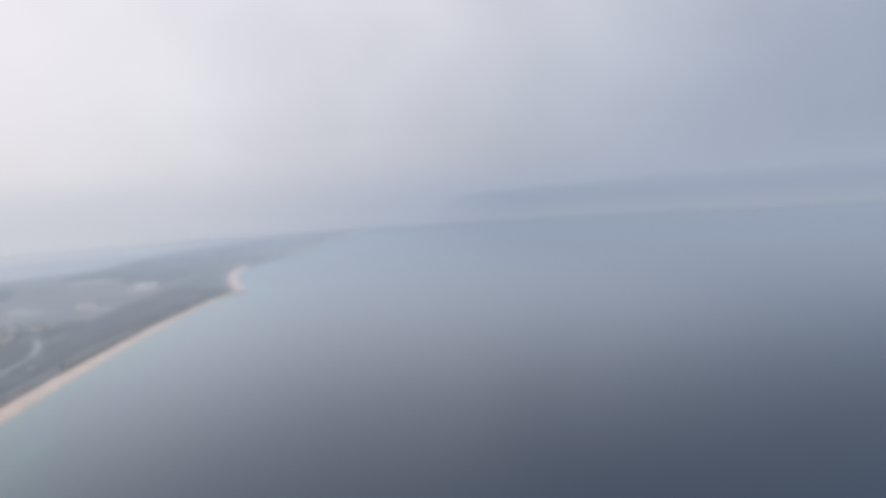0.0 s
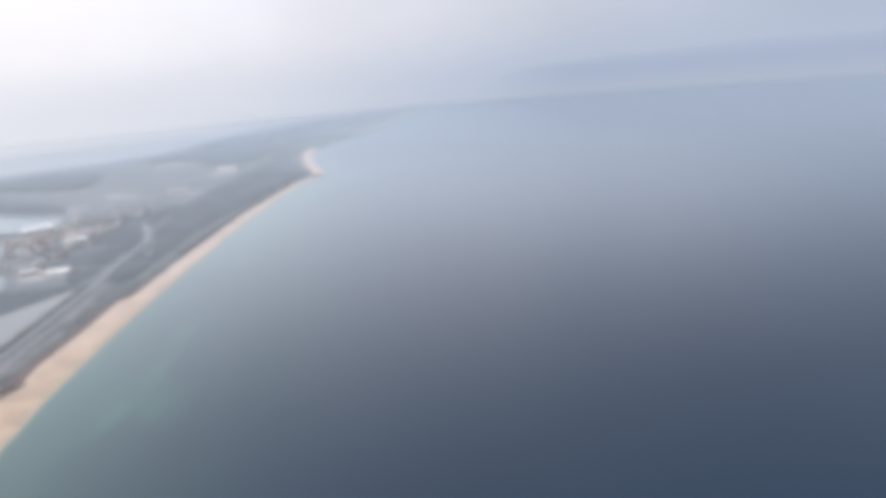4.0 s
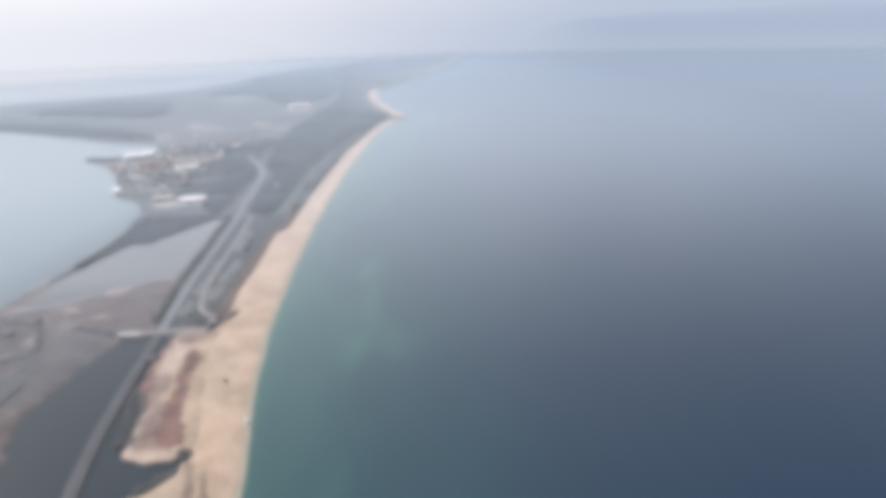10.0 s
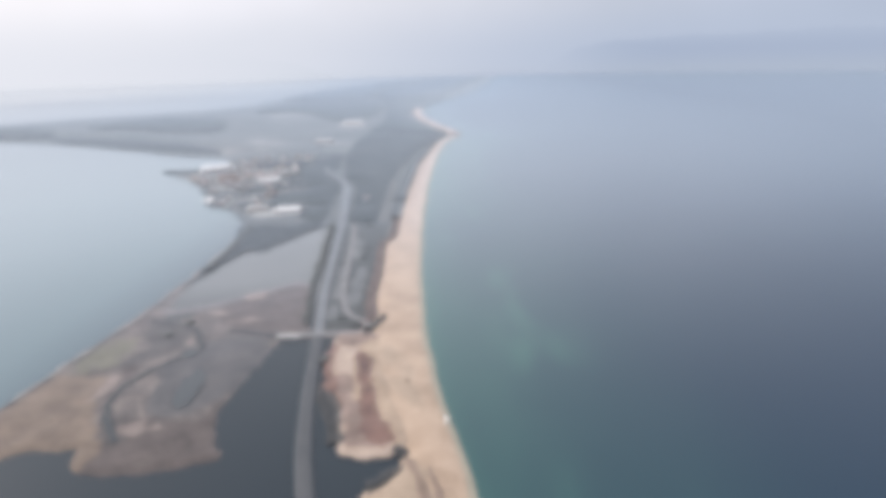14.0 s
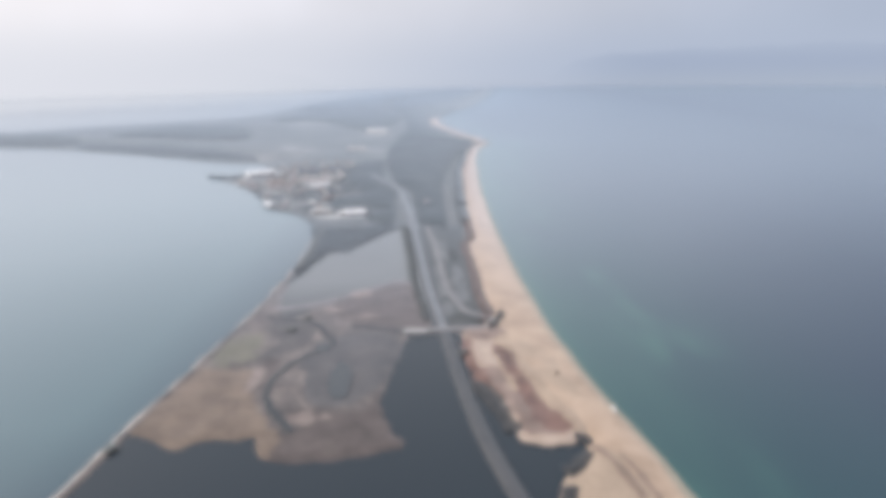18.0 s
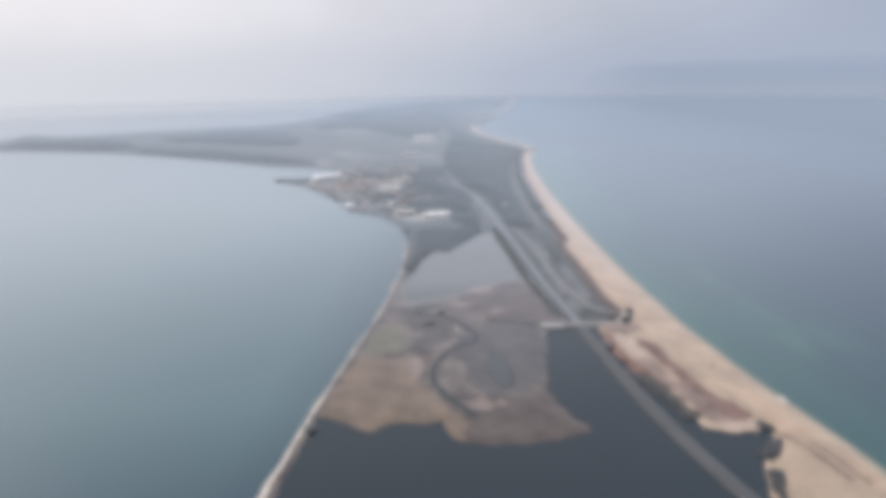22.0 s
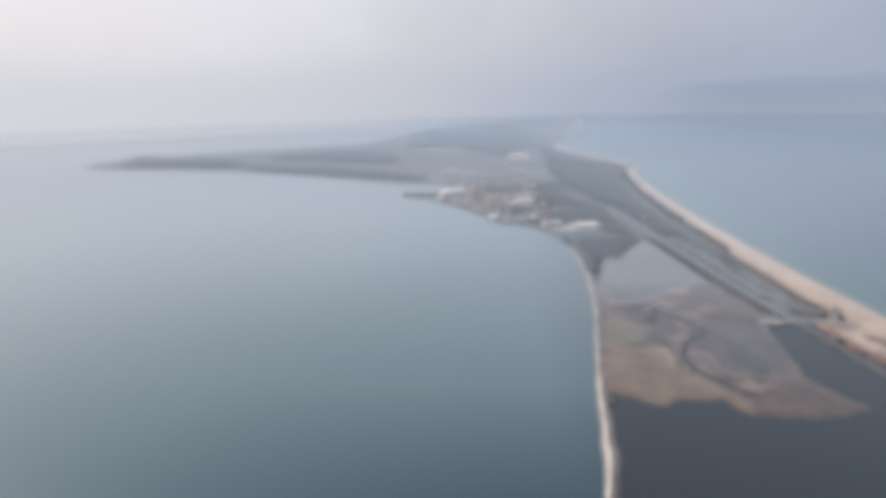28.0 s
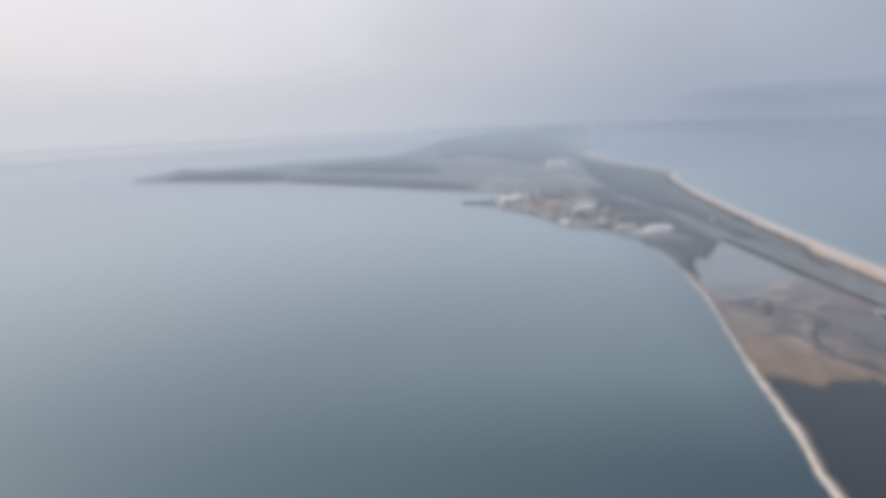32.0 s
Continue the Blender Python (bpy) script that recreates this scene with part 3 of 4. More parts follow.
# Distance haze over the sea, painted into its sheen by position.
less_haze = np.clip((sea_v[:, 0] + 190) / 300, 0, 1) * np.exp(-(np.clip(sea_v[:, 1], 0, None) / 430) ** 2)
veil = np.clip(0.76 + 0.16 * np.exp(-shore_e / 160) * np.clip((sea_v[:, 1] - 250) / 250, 0, 1) - 0.92 * less_haze + 0.10 * np.clip((-330 - sea_v[:, 0]) / 350, 0, 1) + 0.2 * np.clip((-500 - sea_v[:, 0]) / 500, 0, 1) * np.clip((sea_v[:, 1] - 1100) / 600, 0, 1) - 0.26 * np.clip((sea_v[:, 0] + 50) / 700, 0, 1) + 0.14 * np.exp(-((sea_v[:, 0] + 480) / 180) ** 2 - ((sea_v[:, 1] - 620) / 280) ** 2) - 0.42 * np.clip((220 - sea_v[:, 1]) / 95, 0, 1) * np.exp(-(shore_w / 210) ** 2), 0.04, 1)
sea.data.attributes.new("haze_sheen", "FLOAT", "POINT").data.foreach_set("value", veil.astype(np.float32))

# ==================================================================== lagoon under the isthmus
lag_out = np.concatenate([WEST[WEST[:, 1] < 560] + (4, 0), smooth([(-368, 566), (-300, 562), (-240, 560)], 10), INNER[INNER[:, 1] < 558][::-1] + (6, 0)])
lv, lf = fill(lag_out, 14)
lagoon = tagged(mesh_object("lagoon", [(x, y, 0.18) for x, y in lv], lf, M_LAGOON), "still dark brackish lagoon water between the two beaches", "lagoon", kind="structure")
# Paler northwards: muddy shallows, plus distance haze put into colour and sheen.
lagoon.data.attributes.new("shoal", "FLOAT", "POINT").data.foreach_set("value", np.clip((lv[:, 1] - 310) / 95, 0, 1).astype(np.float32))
lagoon.data.attributes.new("haze_sheen", "FLOAT", "POINT").data.foreach_set("value", (0.52 * np.clip((lv[:, 1] - 310) / 95, 0, 1)).astype(np.float32))

# ==================================================================== beaches
def cover(ob, name, rings, soft=3.0):
    """How far each point of a ground mesh lies inside one of the rings: 0 outside, 1 well inside."""
    v = np.array([p.co[:2] for p in ob.data.vertices])
    w = np.zeros(len(v))
    for ring in rings:
        ring = np.array(ring, float)
        d = away(v, ring)
        w = np.maximum(w, np.clip(0.5 + np.where(inside(v, ring), d, -d) / (2 * soft), 0, 1))
    ob.data.attributes.new(name, "FLOAT", "POINT").data.foreach_set("value", w.astype(np.float32))


def between(name, outer, inner, mat, heights, label, n=9):
    """A beach between a waterline and its inner edge, row by row northwards, with a cross profile of heights."""
    order = np.argsort(inner[:, 1])
    rows = np.arange(outer[0, 1] + 1, outer[-1, 1] - 1, 3.0)
    keep = np.argsort(outer[:, 1])
    verts, faces = [], []
    for y in rows:
        xa = np.interp(y, outer[keep, 1], outer[keep, 0])
        xb = np.interp(y, inner[order, 1], inner[order, 0]) + 1.8 * noise.noise((y / 6, 0.5, 2.5)) + 1.8 * noise.noise((y / 14, 0.5, 6.5))
        for j in range(n):
            u = -0.12 + 1.24 * j / (n - 1)
            x = xa * (1 - u) + xb * u
            z = np.interp(u, [h[0] for h in heights], [h[1] for h in heights]) + 0.16 * noise.noise((x / 7, y / 9, 1.1)) * (u > 0.1)
            verts.append((x, y, z))
    for i in range(len(rows) - 1):
        for j in range(n - 1):
            q = i * n + j
            faces.append((q, q + n, q + n + 1, q + 1))
    return tagged(mesh_object(name, verts, faces, mat, flat=False), label, "beach", kind="structure")


E_N = EAST[EAST[:, 1] > -490]
I_N = INNER[INNER[:, 1] > -490]
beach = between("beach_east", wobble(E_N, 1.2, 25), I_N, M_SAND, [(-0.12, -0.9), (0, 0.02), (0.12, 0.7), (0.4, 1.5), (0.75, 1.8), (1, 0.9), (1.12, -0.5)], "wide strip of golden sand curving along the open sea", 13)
cover(beach, "damp", [smooth([(-206, 186), (-197, 196), (-189, 204), (-183, 192), (-176, 172), (-168, 140), (-158, 90), (-186, 60), (-200, 110), (-214, 152)], 4, True), smooth([(-196, 236), (-190, 240), (-196, 268), (-204, 300), (-211, 300), (-203, 262)], 4, True)], 7)
ribbon("wet_sand", wobble(E_N, 1.2, 25), [(-2.2, 0.02), (0.5, 0.12), (3.4, 0.40)], M_WETSAND, "narrow band of damp darker sand at the waterline", "beach")
W_N = WEST[WEST[:, 1] > -490]
SPIT = wobble(W_N, 1.5, 20, 3)
ribbon("beach_west", SPIT[SPIT[:, 1] < 236], [(1.2, -0.8), (0, 0.05), (-0.9, 0.6), (-2.2, 1.0), (-3.2, 0.8), (-4.2, -0.3)], M_SPIT, "thin pale sand spit between the bay and the lagoon", "beach", flat=False)
ribbon("spit_shore", SPIT[(SPIT[:, 1] > 226) & (SPIT[:, 1] < 522)], [(0.9, -0.8), (0, 0.05), (-0.4, 0.4), (-0.9, 0.55), (-1.3, 0.45), (-1.8, -0.3)], M_SPIT, "very thin pale strand along the marsh", "beach", flat=False)
ribbon("spit_thicket", wobble(W_N[W_N[:, 1] > 430], 1.2, 9, 8), [(-0.9, 0.2), (-1.6, 0.9), (-3.0, 1.5), (-5.2, 1.8), (-7.6, 1.2), (-9.0, 0.0)], M_DARKSCRUB, "dark thicket along the narrow spit", "scrub", flat=False)
ribbon("spit_scrub", wobble(W_N[(W_N[:, 1] > -480) & (W_N[:, 1] < 436)], 1.6, 12, 5), [(-1.9, 0.7), (-2.6, 1.1), (-3.8, 1.0), (-5.4, 0.0)], M_MARSH, "dry brown grass along the lagoon side of the spit", "grass", flat=False)

# ==================================================================== marsh, mudflats and lagoon banks
MARSH = smooth([(-384, 222), (-374, 215), (-366, 211), (-358, 206), (-347, 212), (-335, 211), (-328, 214), (-321, 198), (-300, 196), (-284, 199), (-268, 205), (-273, 220), (-278, 238), (-277, 262),
                (-272, 300), (-270, 314), (-258, 324), (-262, 352), (-268, 392), (-280, 408), (-300, 392), (-312, 384), (-325, 372), (-352, 362), (-358, 400), (-362, 440), (-364, 380), (-370, 320), (-377, 260)], 3, True)
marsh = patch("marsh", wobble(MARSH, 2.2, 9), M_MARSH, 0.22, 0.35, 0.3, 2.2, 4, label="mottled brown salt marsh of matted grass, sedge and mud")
CREEKS = [([(-314, 296), (-320, 289), (-326, 281), (-331, 269), (-333, 256), (-331, 244), (-325, 232), (-318, 223), (-313, 216)], "winding dark tidal creek through the marsh"),
          ([(-357, 342), (-340, 334), (-326, 330), (-318, 318), (-309, 300)], "dark ditch across the marsh"),
          ([(-303, 326), (-290, 322), (-275, 316)], "dark straight ditch beside the cross road")]


def fringe_of(line, half):
    """Outline of a band of uneven width along a line."""
    n = np.gradient(line, axis=0)
    n = np.stack([-n[:, 1], n[:, 0]], 1) / np.hypot(*n.T)[:, None]
    w = np.array([half * (0.8 + 0.9 * noise.noise((x / 11, y / 11, 3.7))) for x, y in line])[:, None]
    return np.concatenate([line + n * w, (line - n * w)[::-1]])


cover(marsh, "tan", [smooth([(-380, 271), (-358, 273), (-343, 272), (-341, 258), (-339, 245), (-330, 232), (-323, 221), (-317, 209), (-320, 196), (-336, 204), (-354, 200), (-372, 208), (-390, 215), (-384, 245)], 4, True)], 3.5)
cover(marsh, "olive", [smooth([(-374, 308), (-361, 314), (-350, 309), (-348, 294), (-357, 280), (-374, 284)], 4, True)], 10)
cover(marsh, "sedge", [smooth(q, 3, True) for q in ([(-351, 334), (-336, 338), (-323, 316), (-329, 293), (-347, 284), (-340, 306), (-350, 319)], [(-304, 327), (-290, 326), (-272, 320), (-270, 312), (-290, 318), (-304, 321)])] + [fringe_of(smooth(pts, 3), 3.6) for pts, lab in CREEKS], 3.0)
# grey silt of the marsh's central basin
cover(marsh, "silt_glare", [smooth([(-311, 313), (-283, 316), (-272, 298), (-276, 272), (-281, 252), (-296, 236), (-309, 238), (-316, 249), (-317, 268), (-324, 276), (-322, 293)], 4, True)], 5)
cover(marsh, "mud", [smooth(q, 4, True) for q in ([(-304, 332), (-276, 322), (-258, 328), (-260, 358), (-266, 395), (-283, 412), (-304, 394), (-318, 378), (-318, 350)], [(-316, 233), (-300, 231), (-284, 236), (-276, 250), (-262, 206), (-284, 190), (-318, 190), (-319, 214)],
                                                [(-342, 282), (-336, 286), (-334, 268), (-338, 248), (-333, 236), (-337, 234), (-343, 248), (-343, 266)], [(-322, 300), (-312, 306), (-300, 300), (-290, 286), (-293, 284), (-303, 294), (-313, 298)], [(-318, 252), (-312, 240), (-300, 232), (-298, 236), (-308, 244), (-313, 256)], [(-348, 356), (-334, 362), (-329, 353), (-343, 348)], [(-311, 397), (-299, 400), (-296, 383), (-307, 377)], [(-372, 345), (-352, 350), (-350, 336), (-372, 330)])], 4)
cover(marsh, "wash", [smooth([(-352, 352), (-325, 362), (-308, 376), (-282, 398), (-262, 380), (-255, 420), (-320, 420), (-365, 420)], 4, True)], 9)
cover(marsh, "bare", [[(cx + w * math.cos(a), cy + d * math.sin(a)) for a in np.linspace(0, 6.2, 12)] for cx, cy, w, d in
                      [(-304, 381, 7, 8), (-337, 347, 9, 4), (-341, 262, 3, 13), (-309, 227, 9, 5), (-322, 352, 8, 3), (-300, 340, 10, 3), (-324, 312, 4, 5)]], 4)
for k, (pts, lab) in enumerate(CREEKS):
    c = ribbon("creek", wobble(smooth(pts, 2), 1.8, 6, k), [(1.1, 0.99), (0.6, 0.97), (-0.6, 0.97), (-1.1, 0.99)], M_LAGOON, lab, "creek")
    c.data.attributes.new("shoal", "FLOAT", "POINT").data.foreach_set("value", np.full(len(c.data.vertices), 0.22, np.float32))
for k, (pts, lab) in enumerate([([(-305, 275), (-300, 279), (-296, 270), (-294, 255), (-296, 244), (-301, 242), (-305, 256)], "small grey pond in the marsh"),
                                ([(-318, 300), (-312, 302), (-310, 294), (-317, 292)], "small marsh pool"), ([(-350, 345), (-338, 352), (-331, 347), (-343, 341)], "pale flat pool at the marsh edge")]):
    v, f = fill(wobble(smooth(pts, 1.5, True), 2.0, 6, k), 4)
    pond = tagged(mesh_object("marsh_pond", [(x, y, 1.0) for x, y in v], f, M_LAGOON), lab, "pond", kind="structure")
    # Sky reflection on the ponds, painted as a paler body colour and sheen.
    pond.data.attributes.new("shoal", "FLOAT", "POINT").data.foreach_set("value", np.full(len(v), 0.36, np.float32))
    pond.data.attributes.new("haze_sheen", "FLOAT", "POINT").data.foreach_set("value", np.full(len(v), 0.12, np.float32))
# dark reed bed and wooded corner north of the lagoon
patch("reed_bed", wobble(smooth([(-371, 560), (-324, 563), (-297, 600), (-290, 560), (-298, 546), (-315, 511), (-328, 480), (-343, 480), (-351, 444), (-357, 405), (-361, 425), (-361, 480), (-366, 530)], 3, True), 1.5, 9, 1),
      M_REEDBED, 0.35, 0.35, 0.2, 5, 6, label="dark reed bed at the head of the lagoon", category="reeds")

# strip of scrub between the road and the beach, and along the road
patch("scrub_strip", wobble(smooth([(-236, 322), (-253, 322), (-256, 345), (-268, 420), (-284, 545), (-262, 562), (-236, 562), (-231, 470), (-229, 385), (-227, 345)], 4, True), 1.2, 12, 2),
      M_DARKSCRUB, 0.7, 0.5, 0.15, 5, 4, label="dark scrub between the road and the beach", category="scrub")
for k, (pts, lab) in enumerate([([(-249, 335), (-243, 338), (-247, 375), (-254, 430), (-258, 425), (-253, 370)], "thin grey grass beside the road"), ([(-252, 450), (-246, 452), (-248, 500), (-256, 515), (-258, 490)], "thin grey grass among scrub"),
                                ([(-240, 360), (-234, 362), (-236, 420), (-243, 440), (-245, 400)], "sparse dune grass behind the beach")]):
    patch("dry_grass", wobble(smooth(pts, 3, True), 1.2, 6, k), M_GREYGRASS, 1.2, 0.3, 0.1, 4, 2, label=lab, category="grass")
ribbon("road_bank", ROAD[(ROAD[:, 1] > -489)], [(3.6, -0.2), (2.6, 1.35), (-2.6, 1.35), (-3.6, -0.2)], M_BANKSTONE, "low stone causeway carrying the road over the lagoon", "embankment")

fringe = INNER[(INNER[:, 1] > 322) & (INNER[:, 1] < 1120)]
EDGE = wobble(smooth(fringe[::2], 2.5), 2.0, 8, 6)
SIDE = [(-2.0, 0.9), (-0.6, 2.0), (1.6, 2.15), (4.0, 1.9), (5.6, 0.6)]
ribbon("beach_scrub", EDGE[EDGE[:, 1] < 585], SIDE, M_REDSCRUB, "ragged reddish brown scrub where the beach meets the land", "scrub", flat=False)
TALL = [(-1.6, 0.9), (-0.4, 3.0), (1.8, 4.4), (5.0, 4.7), (8.5, 3.6), (11, 0.8)]
ribbon("beach_thicket", EDGE[(EDGE[:, 1] > 578) & (EDGE[:, 1] < 660)], [(o, 0.9 + (z - 0.9) * 0.55) for o, z in TALL], M_DARKSCRUB, "low dark thicket behind the beach", "scrub", flat=False)
ribbon("beach_thicket", EDGE[EDGE[:, 1] > 652], TALL, M_DARKSCRUB, "dark ragged thicket between the beach and the pines", "scrub", flat=False)

# dunes between the lagoon and the beach
dune = patch("dune", wobble(smooth([(-238, 320), (-240, 305), (-241, 291), (-237, 266), (-234, 252), (-228, 241), (-225, 227), (-222, 217), (-220, 209), (-213, 205), (-204, 204.5), (-194, 209), (-190, 214), (-193, 230), (-199, 250), (-208, 285), (-215, 318)], 1.5, True), 2.0, 5, 3),
             M_DUNE, 0.75, 1.15, 0.7, 1.8, 5, label="pale hummocky dune with pinkish heath and red-brown scrub", category="dune")
cover(dune, "pale", [smooth([(-242, 320), (-243, 291), (-238, 262), (-230, 241), (-224, 216), (-221, 206), (-205, 201), (-192, 208), (-193, 214), (-205, 211), (-212, 214), (-217, 226), (-220, 245), (-224, 270), (-226, 318)], 2, True)], 2.5)
cover(dune, "heath", [smooth([(-241, 323), (-215, 324), (-218, 308), (-226, 300), (-237, 304)], 2, True), smooth([(-232, 268), (-223, 266), (-218, 246), (-212, 228), (-203, 213), (-211, 210), (-217, 212), (-220, 220), (-223, 232), (-228, 246)], 2, True)], 3)
cover(dune, "red", [smooth([(-225, 294), (-217, 288), (-213, 262), (-208, 240), (-199, 217), (-205, 212), (-212, 221), (-216, 239), (-219, 262)], 2, True), smooth([(-243, 304), (-236, 300), (-233.5, 277), (-229.5, 260), (-224, 240), (-229, 238), (-236, 254), (-242, 275)], 2, True)], 3.4)
cover(dune, "dark", [smooth([(-233, 256), (-225, 243), (-222, 226), (-219, 215), (-225, 211), (-230, 226), (-238, 252)], 2, True)], 1.5)
patch("lagoon_thicket", wobble(smooth([(-238, 262), (-233, 252), (-227, 240), (-224, 226), (-222, 214), (-225, 213), (-228, 224), (-232, 236), (-237, 248)], 2, True), 1.6, 4, 11), M_THICKET, 0.7, 0.9, 0.5, 2.5, 2, label="dark jagged thicket where the dune meets the lagoon", category="scrub")
patch("lagoon_thicket", wobble(smooth([(-216, 345), (-213.5, 341), (-218, 326), (-224, 309), (-228, 308), (-224, 324), (-219, 338)], 2, True), 1.2, 4, 12), M_THICKET, 1.75, 0.5, 0.5, 2.5, 2, label="dark thicket at the end of the side road", category="scrub")
for k, pts in enumerate([[(-204, 183), (-197, 190), (-193.5, 199), (-197, 200), (-202, 194), (-207, 190)], [(-199, 209), (-194, 204), (-191, 206), (-193, 211), (-198, 214)], [(-213, 158), (-205, 170), (-203, 179), (-207, 180), (-211, 172)]]):
    patch("lagoon_thicket", wobble(smooth(pts, 1.5, True), 1.6, 3.5, 20 + k), M_THICKET, 0.9, 0.6, 0.4, 2, 1.5, 1.6, "dark ragged marsh thicket at the inlet behind the beach", "scrub")
for k, pts in enumerate([[(-193, 203), (-189.5, 202), (-184, 188), (-181, 172), (-183, 171), (-187, 184)], [(-185, 200), (-183.4, 199), (-178, 181), (-176, 170), (-177.6, 171), (-181, 184)]]):
    patch("dune_scrub", wobble(smooth(pts, 2, True), 0.9, 3, k), M_HEATH, 1.62, 0.3, 0.3, 2, 2, label="low brown scrub on the beach crest", category="scrub")

# ==================================================================== headland
hv, hf = fill(wobble(HEADLAND, 2.5, 40, 2), 15)
hz = rise(hv)
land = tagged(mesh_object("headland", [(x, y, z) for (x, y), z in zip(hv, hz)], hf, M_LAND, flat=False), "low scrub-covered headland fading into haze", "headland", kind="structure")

# ---------------------------------------------------------------- the town's worn ground, bare fields and clearings
def oval(cx, cy, w, d, turn):
    c, s = math.cos(radians(turn)), math.sin(radians(turn))
    return [(cx + math.cos(a) * w * c - math.sin(a) * d * s, cy + math.cos(a) * w * s + math.sin(a) * d * c) for a in np.linspace(0, 2 * math.pi, 25)[:-1]]


cover(land, "town", [smooth([(-330, 630), (-385, 606), (-445, 655), (-480, 742), (-545, 828), (-556, 852), (-512, 900), (-490, 950), (-430, 930), (-380, 880), (-340, 800), (-312, 730), (-314, 680)], 9, True), smooth([(-520, 1010), (-600, 1040), (-660, 1100), (-590, 1150), (-470, 1130)], 12, True)], 22)
cover(land, "pale", [oval(*q) for q in [(-580, 1590, 52, 24, 8), (-528, 1140, 26, 13, -6), (-481, 1118, 20, 10, 5), (-388, 1352, 34, 26, 0), (-380, 1087, 34, 15, 4), (-262, 655, 8, 9, 10), (-356, 604, 28, 12, 6), (-418, 660, 24, 9, -30),
                                          (-505, 870, 26, 26, 30), (-404, 775, 20, 9, 10), (-445, 745, 28, 10, 30)]], 8)

# rocky bay and cliff foot north of the cape: a thin pale shore
ribbon("north_beach", wobble(NORTHEAST[NORTHEAST[:, 1] < 1850], 3, 30), [(-2, -0.5), (2, 0.8), (8, 2.2), (16, 3.2), (20, 3.3), (24, 1.8)], M_SAND, "thin pale shore round the bay beyond the cape", "beach", flat=False)

# ---------------------------------------------------------------- road and paths
LANES = [(2.35, 1.40), (2.1, 1.47), (0, 1.53), (-2.1, 1.47), (-2.35, 1.40)]
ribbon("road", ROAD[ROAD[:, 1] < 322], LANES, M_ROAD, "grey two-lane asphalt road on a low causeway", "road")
ribbon("road", ROAD[(ROAD[:, 1] > 316) & (ROAD[:, 1] < 552)], [(o, z + 0.01) for o, z in LANES], M_ROADPALE, "paler asphalt road through scrub", "road")
up = ROAD[ROAD[:, 1] > 546]
upz = np.maximum(1.5, rise(up) + 0.5 + 1.0 * np.clip((up[:, 1] - 552) / 40, 0, 1))
n_ = np.gradient(up, axis=0)
n_ = np.stack([-n_[:, 1], n_[:, 0]], 1) / np.hypot(*n_.T)[:, None]
vs = [(p[0] + q[0] * o, p[1] + q[1] * o, z + h) for p, q, z in zip(up, n_, upz) for o, h in ((4.4, -1.2), (3.2, 0), (0, 0.05), (-3.2, 0), (-4.4, -1.2))]
tagged(mesh_object("road", vs, [(i * 5 + j, i * 5 + j + 1, i * 5 + j + 6, i * 5 + j + 5) for i in range(len(up) - 1) for j in range(4)], M_ROADPALE), "grey asphalt road climbing into the town", "road", kind="structure")
ribbon("track", PATHWAY, [(2.3, 1.55), (0, 1.62), (-2.3, 1.55)], M_VERGE, "narrow gravel track behind the beach", "track")
lane = smooth([(-240, 556), (-243, 620), (-246, 700), (-251, 780)], 5)
ln = np.gradient(lane, axis=0)
ln = np.stack([-ln[:, 1], ln[:, 0]], 1) / np.hypot(*ln.T)[:, None]
lz = rise(lane) + 0.5
tagged(mesh_object("track", [(p[0] + q[0] * o, p[1] + q[1] * o, z + h) for p, q, z in zip(lane, ln, lz) for o, h in ((4.5, -0.6), (2.6, 0), (-2.6, 0), (-4.5, -0.6))],
                   [(i * 4 + j, i * 4 + j + 1, i * 4 + j + 5, i * 4 + j + 4) for i in range(len(lane) - 1) for j in range(3)], M_GREYGRASS), "grey sandy lane between the pines and the beach", "track", kind="structure")
CROSS = smooth([(-274, 316.5), (-262, 316.5), (-248, 318.5), (-235, 319.5), (-221, 321)], 3)
ribbon("cross_road", CROSS, [(4.4, 0.3), (2.5, 1.66), (0, 1.70), (-2.5, 1.66), (-4.4, 0.3)], M_VERGE, "pale gravel side road from the causeway to the beach", "road")
bm = bmesh.new()
bmesh.ops.create_cube(bm, size=1, matrix=Matrix.Translation((-266.5, 315.5, 1.5)) @ Matrix.Rotation(radians(-3), 4, "Z") @ Matrix.Diagonal((13, 4.6, 0.62, 1)))
bmesh.ops.bevel(bm, geom=bm.edges[:], offset=0.12, segments=2, affect="EDGES")
me = bpy.data.meshes.new("hardstanding")
bm.to_mesh(me)
bm.free()
me.materials.append(M_CONCRETE)
tagged(new("hardstanding", me), "pale concrete hardstanding beside the causeway", "pavement", kind="structure")

# ---------------------------------------------------------------- foliage
def lump(seed, detail=1, flat=0.8):
    """One uneven clump of foliage of radius about 1, standing on z = 0."""
    bm = bmesh.new()
    bmesh.ops.create_icosphere(bm, subdivisions=detail, radius=1)
    v = np.array([p.co[:] for p in bm.verts])
    f = [tuple(q.index for q in p.verts) for p in bm.faces]
    bm.free()
    rs = np.random.RandomState(seed)
    v = v * rs.uniform(0.72, 1.22, (len(v), 1)) * (1, 1, flat)
    v[:, 2] += flat * 0.55
    return v, np.array(f)


LUMPS = [lump(s) for s in range(8)]


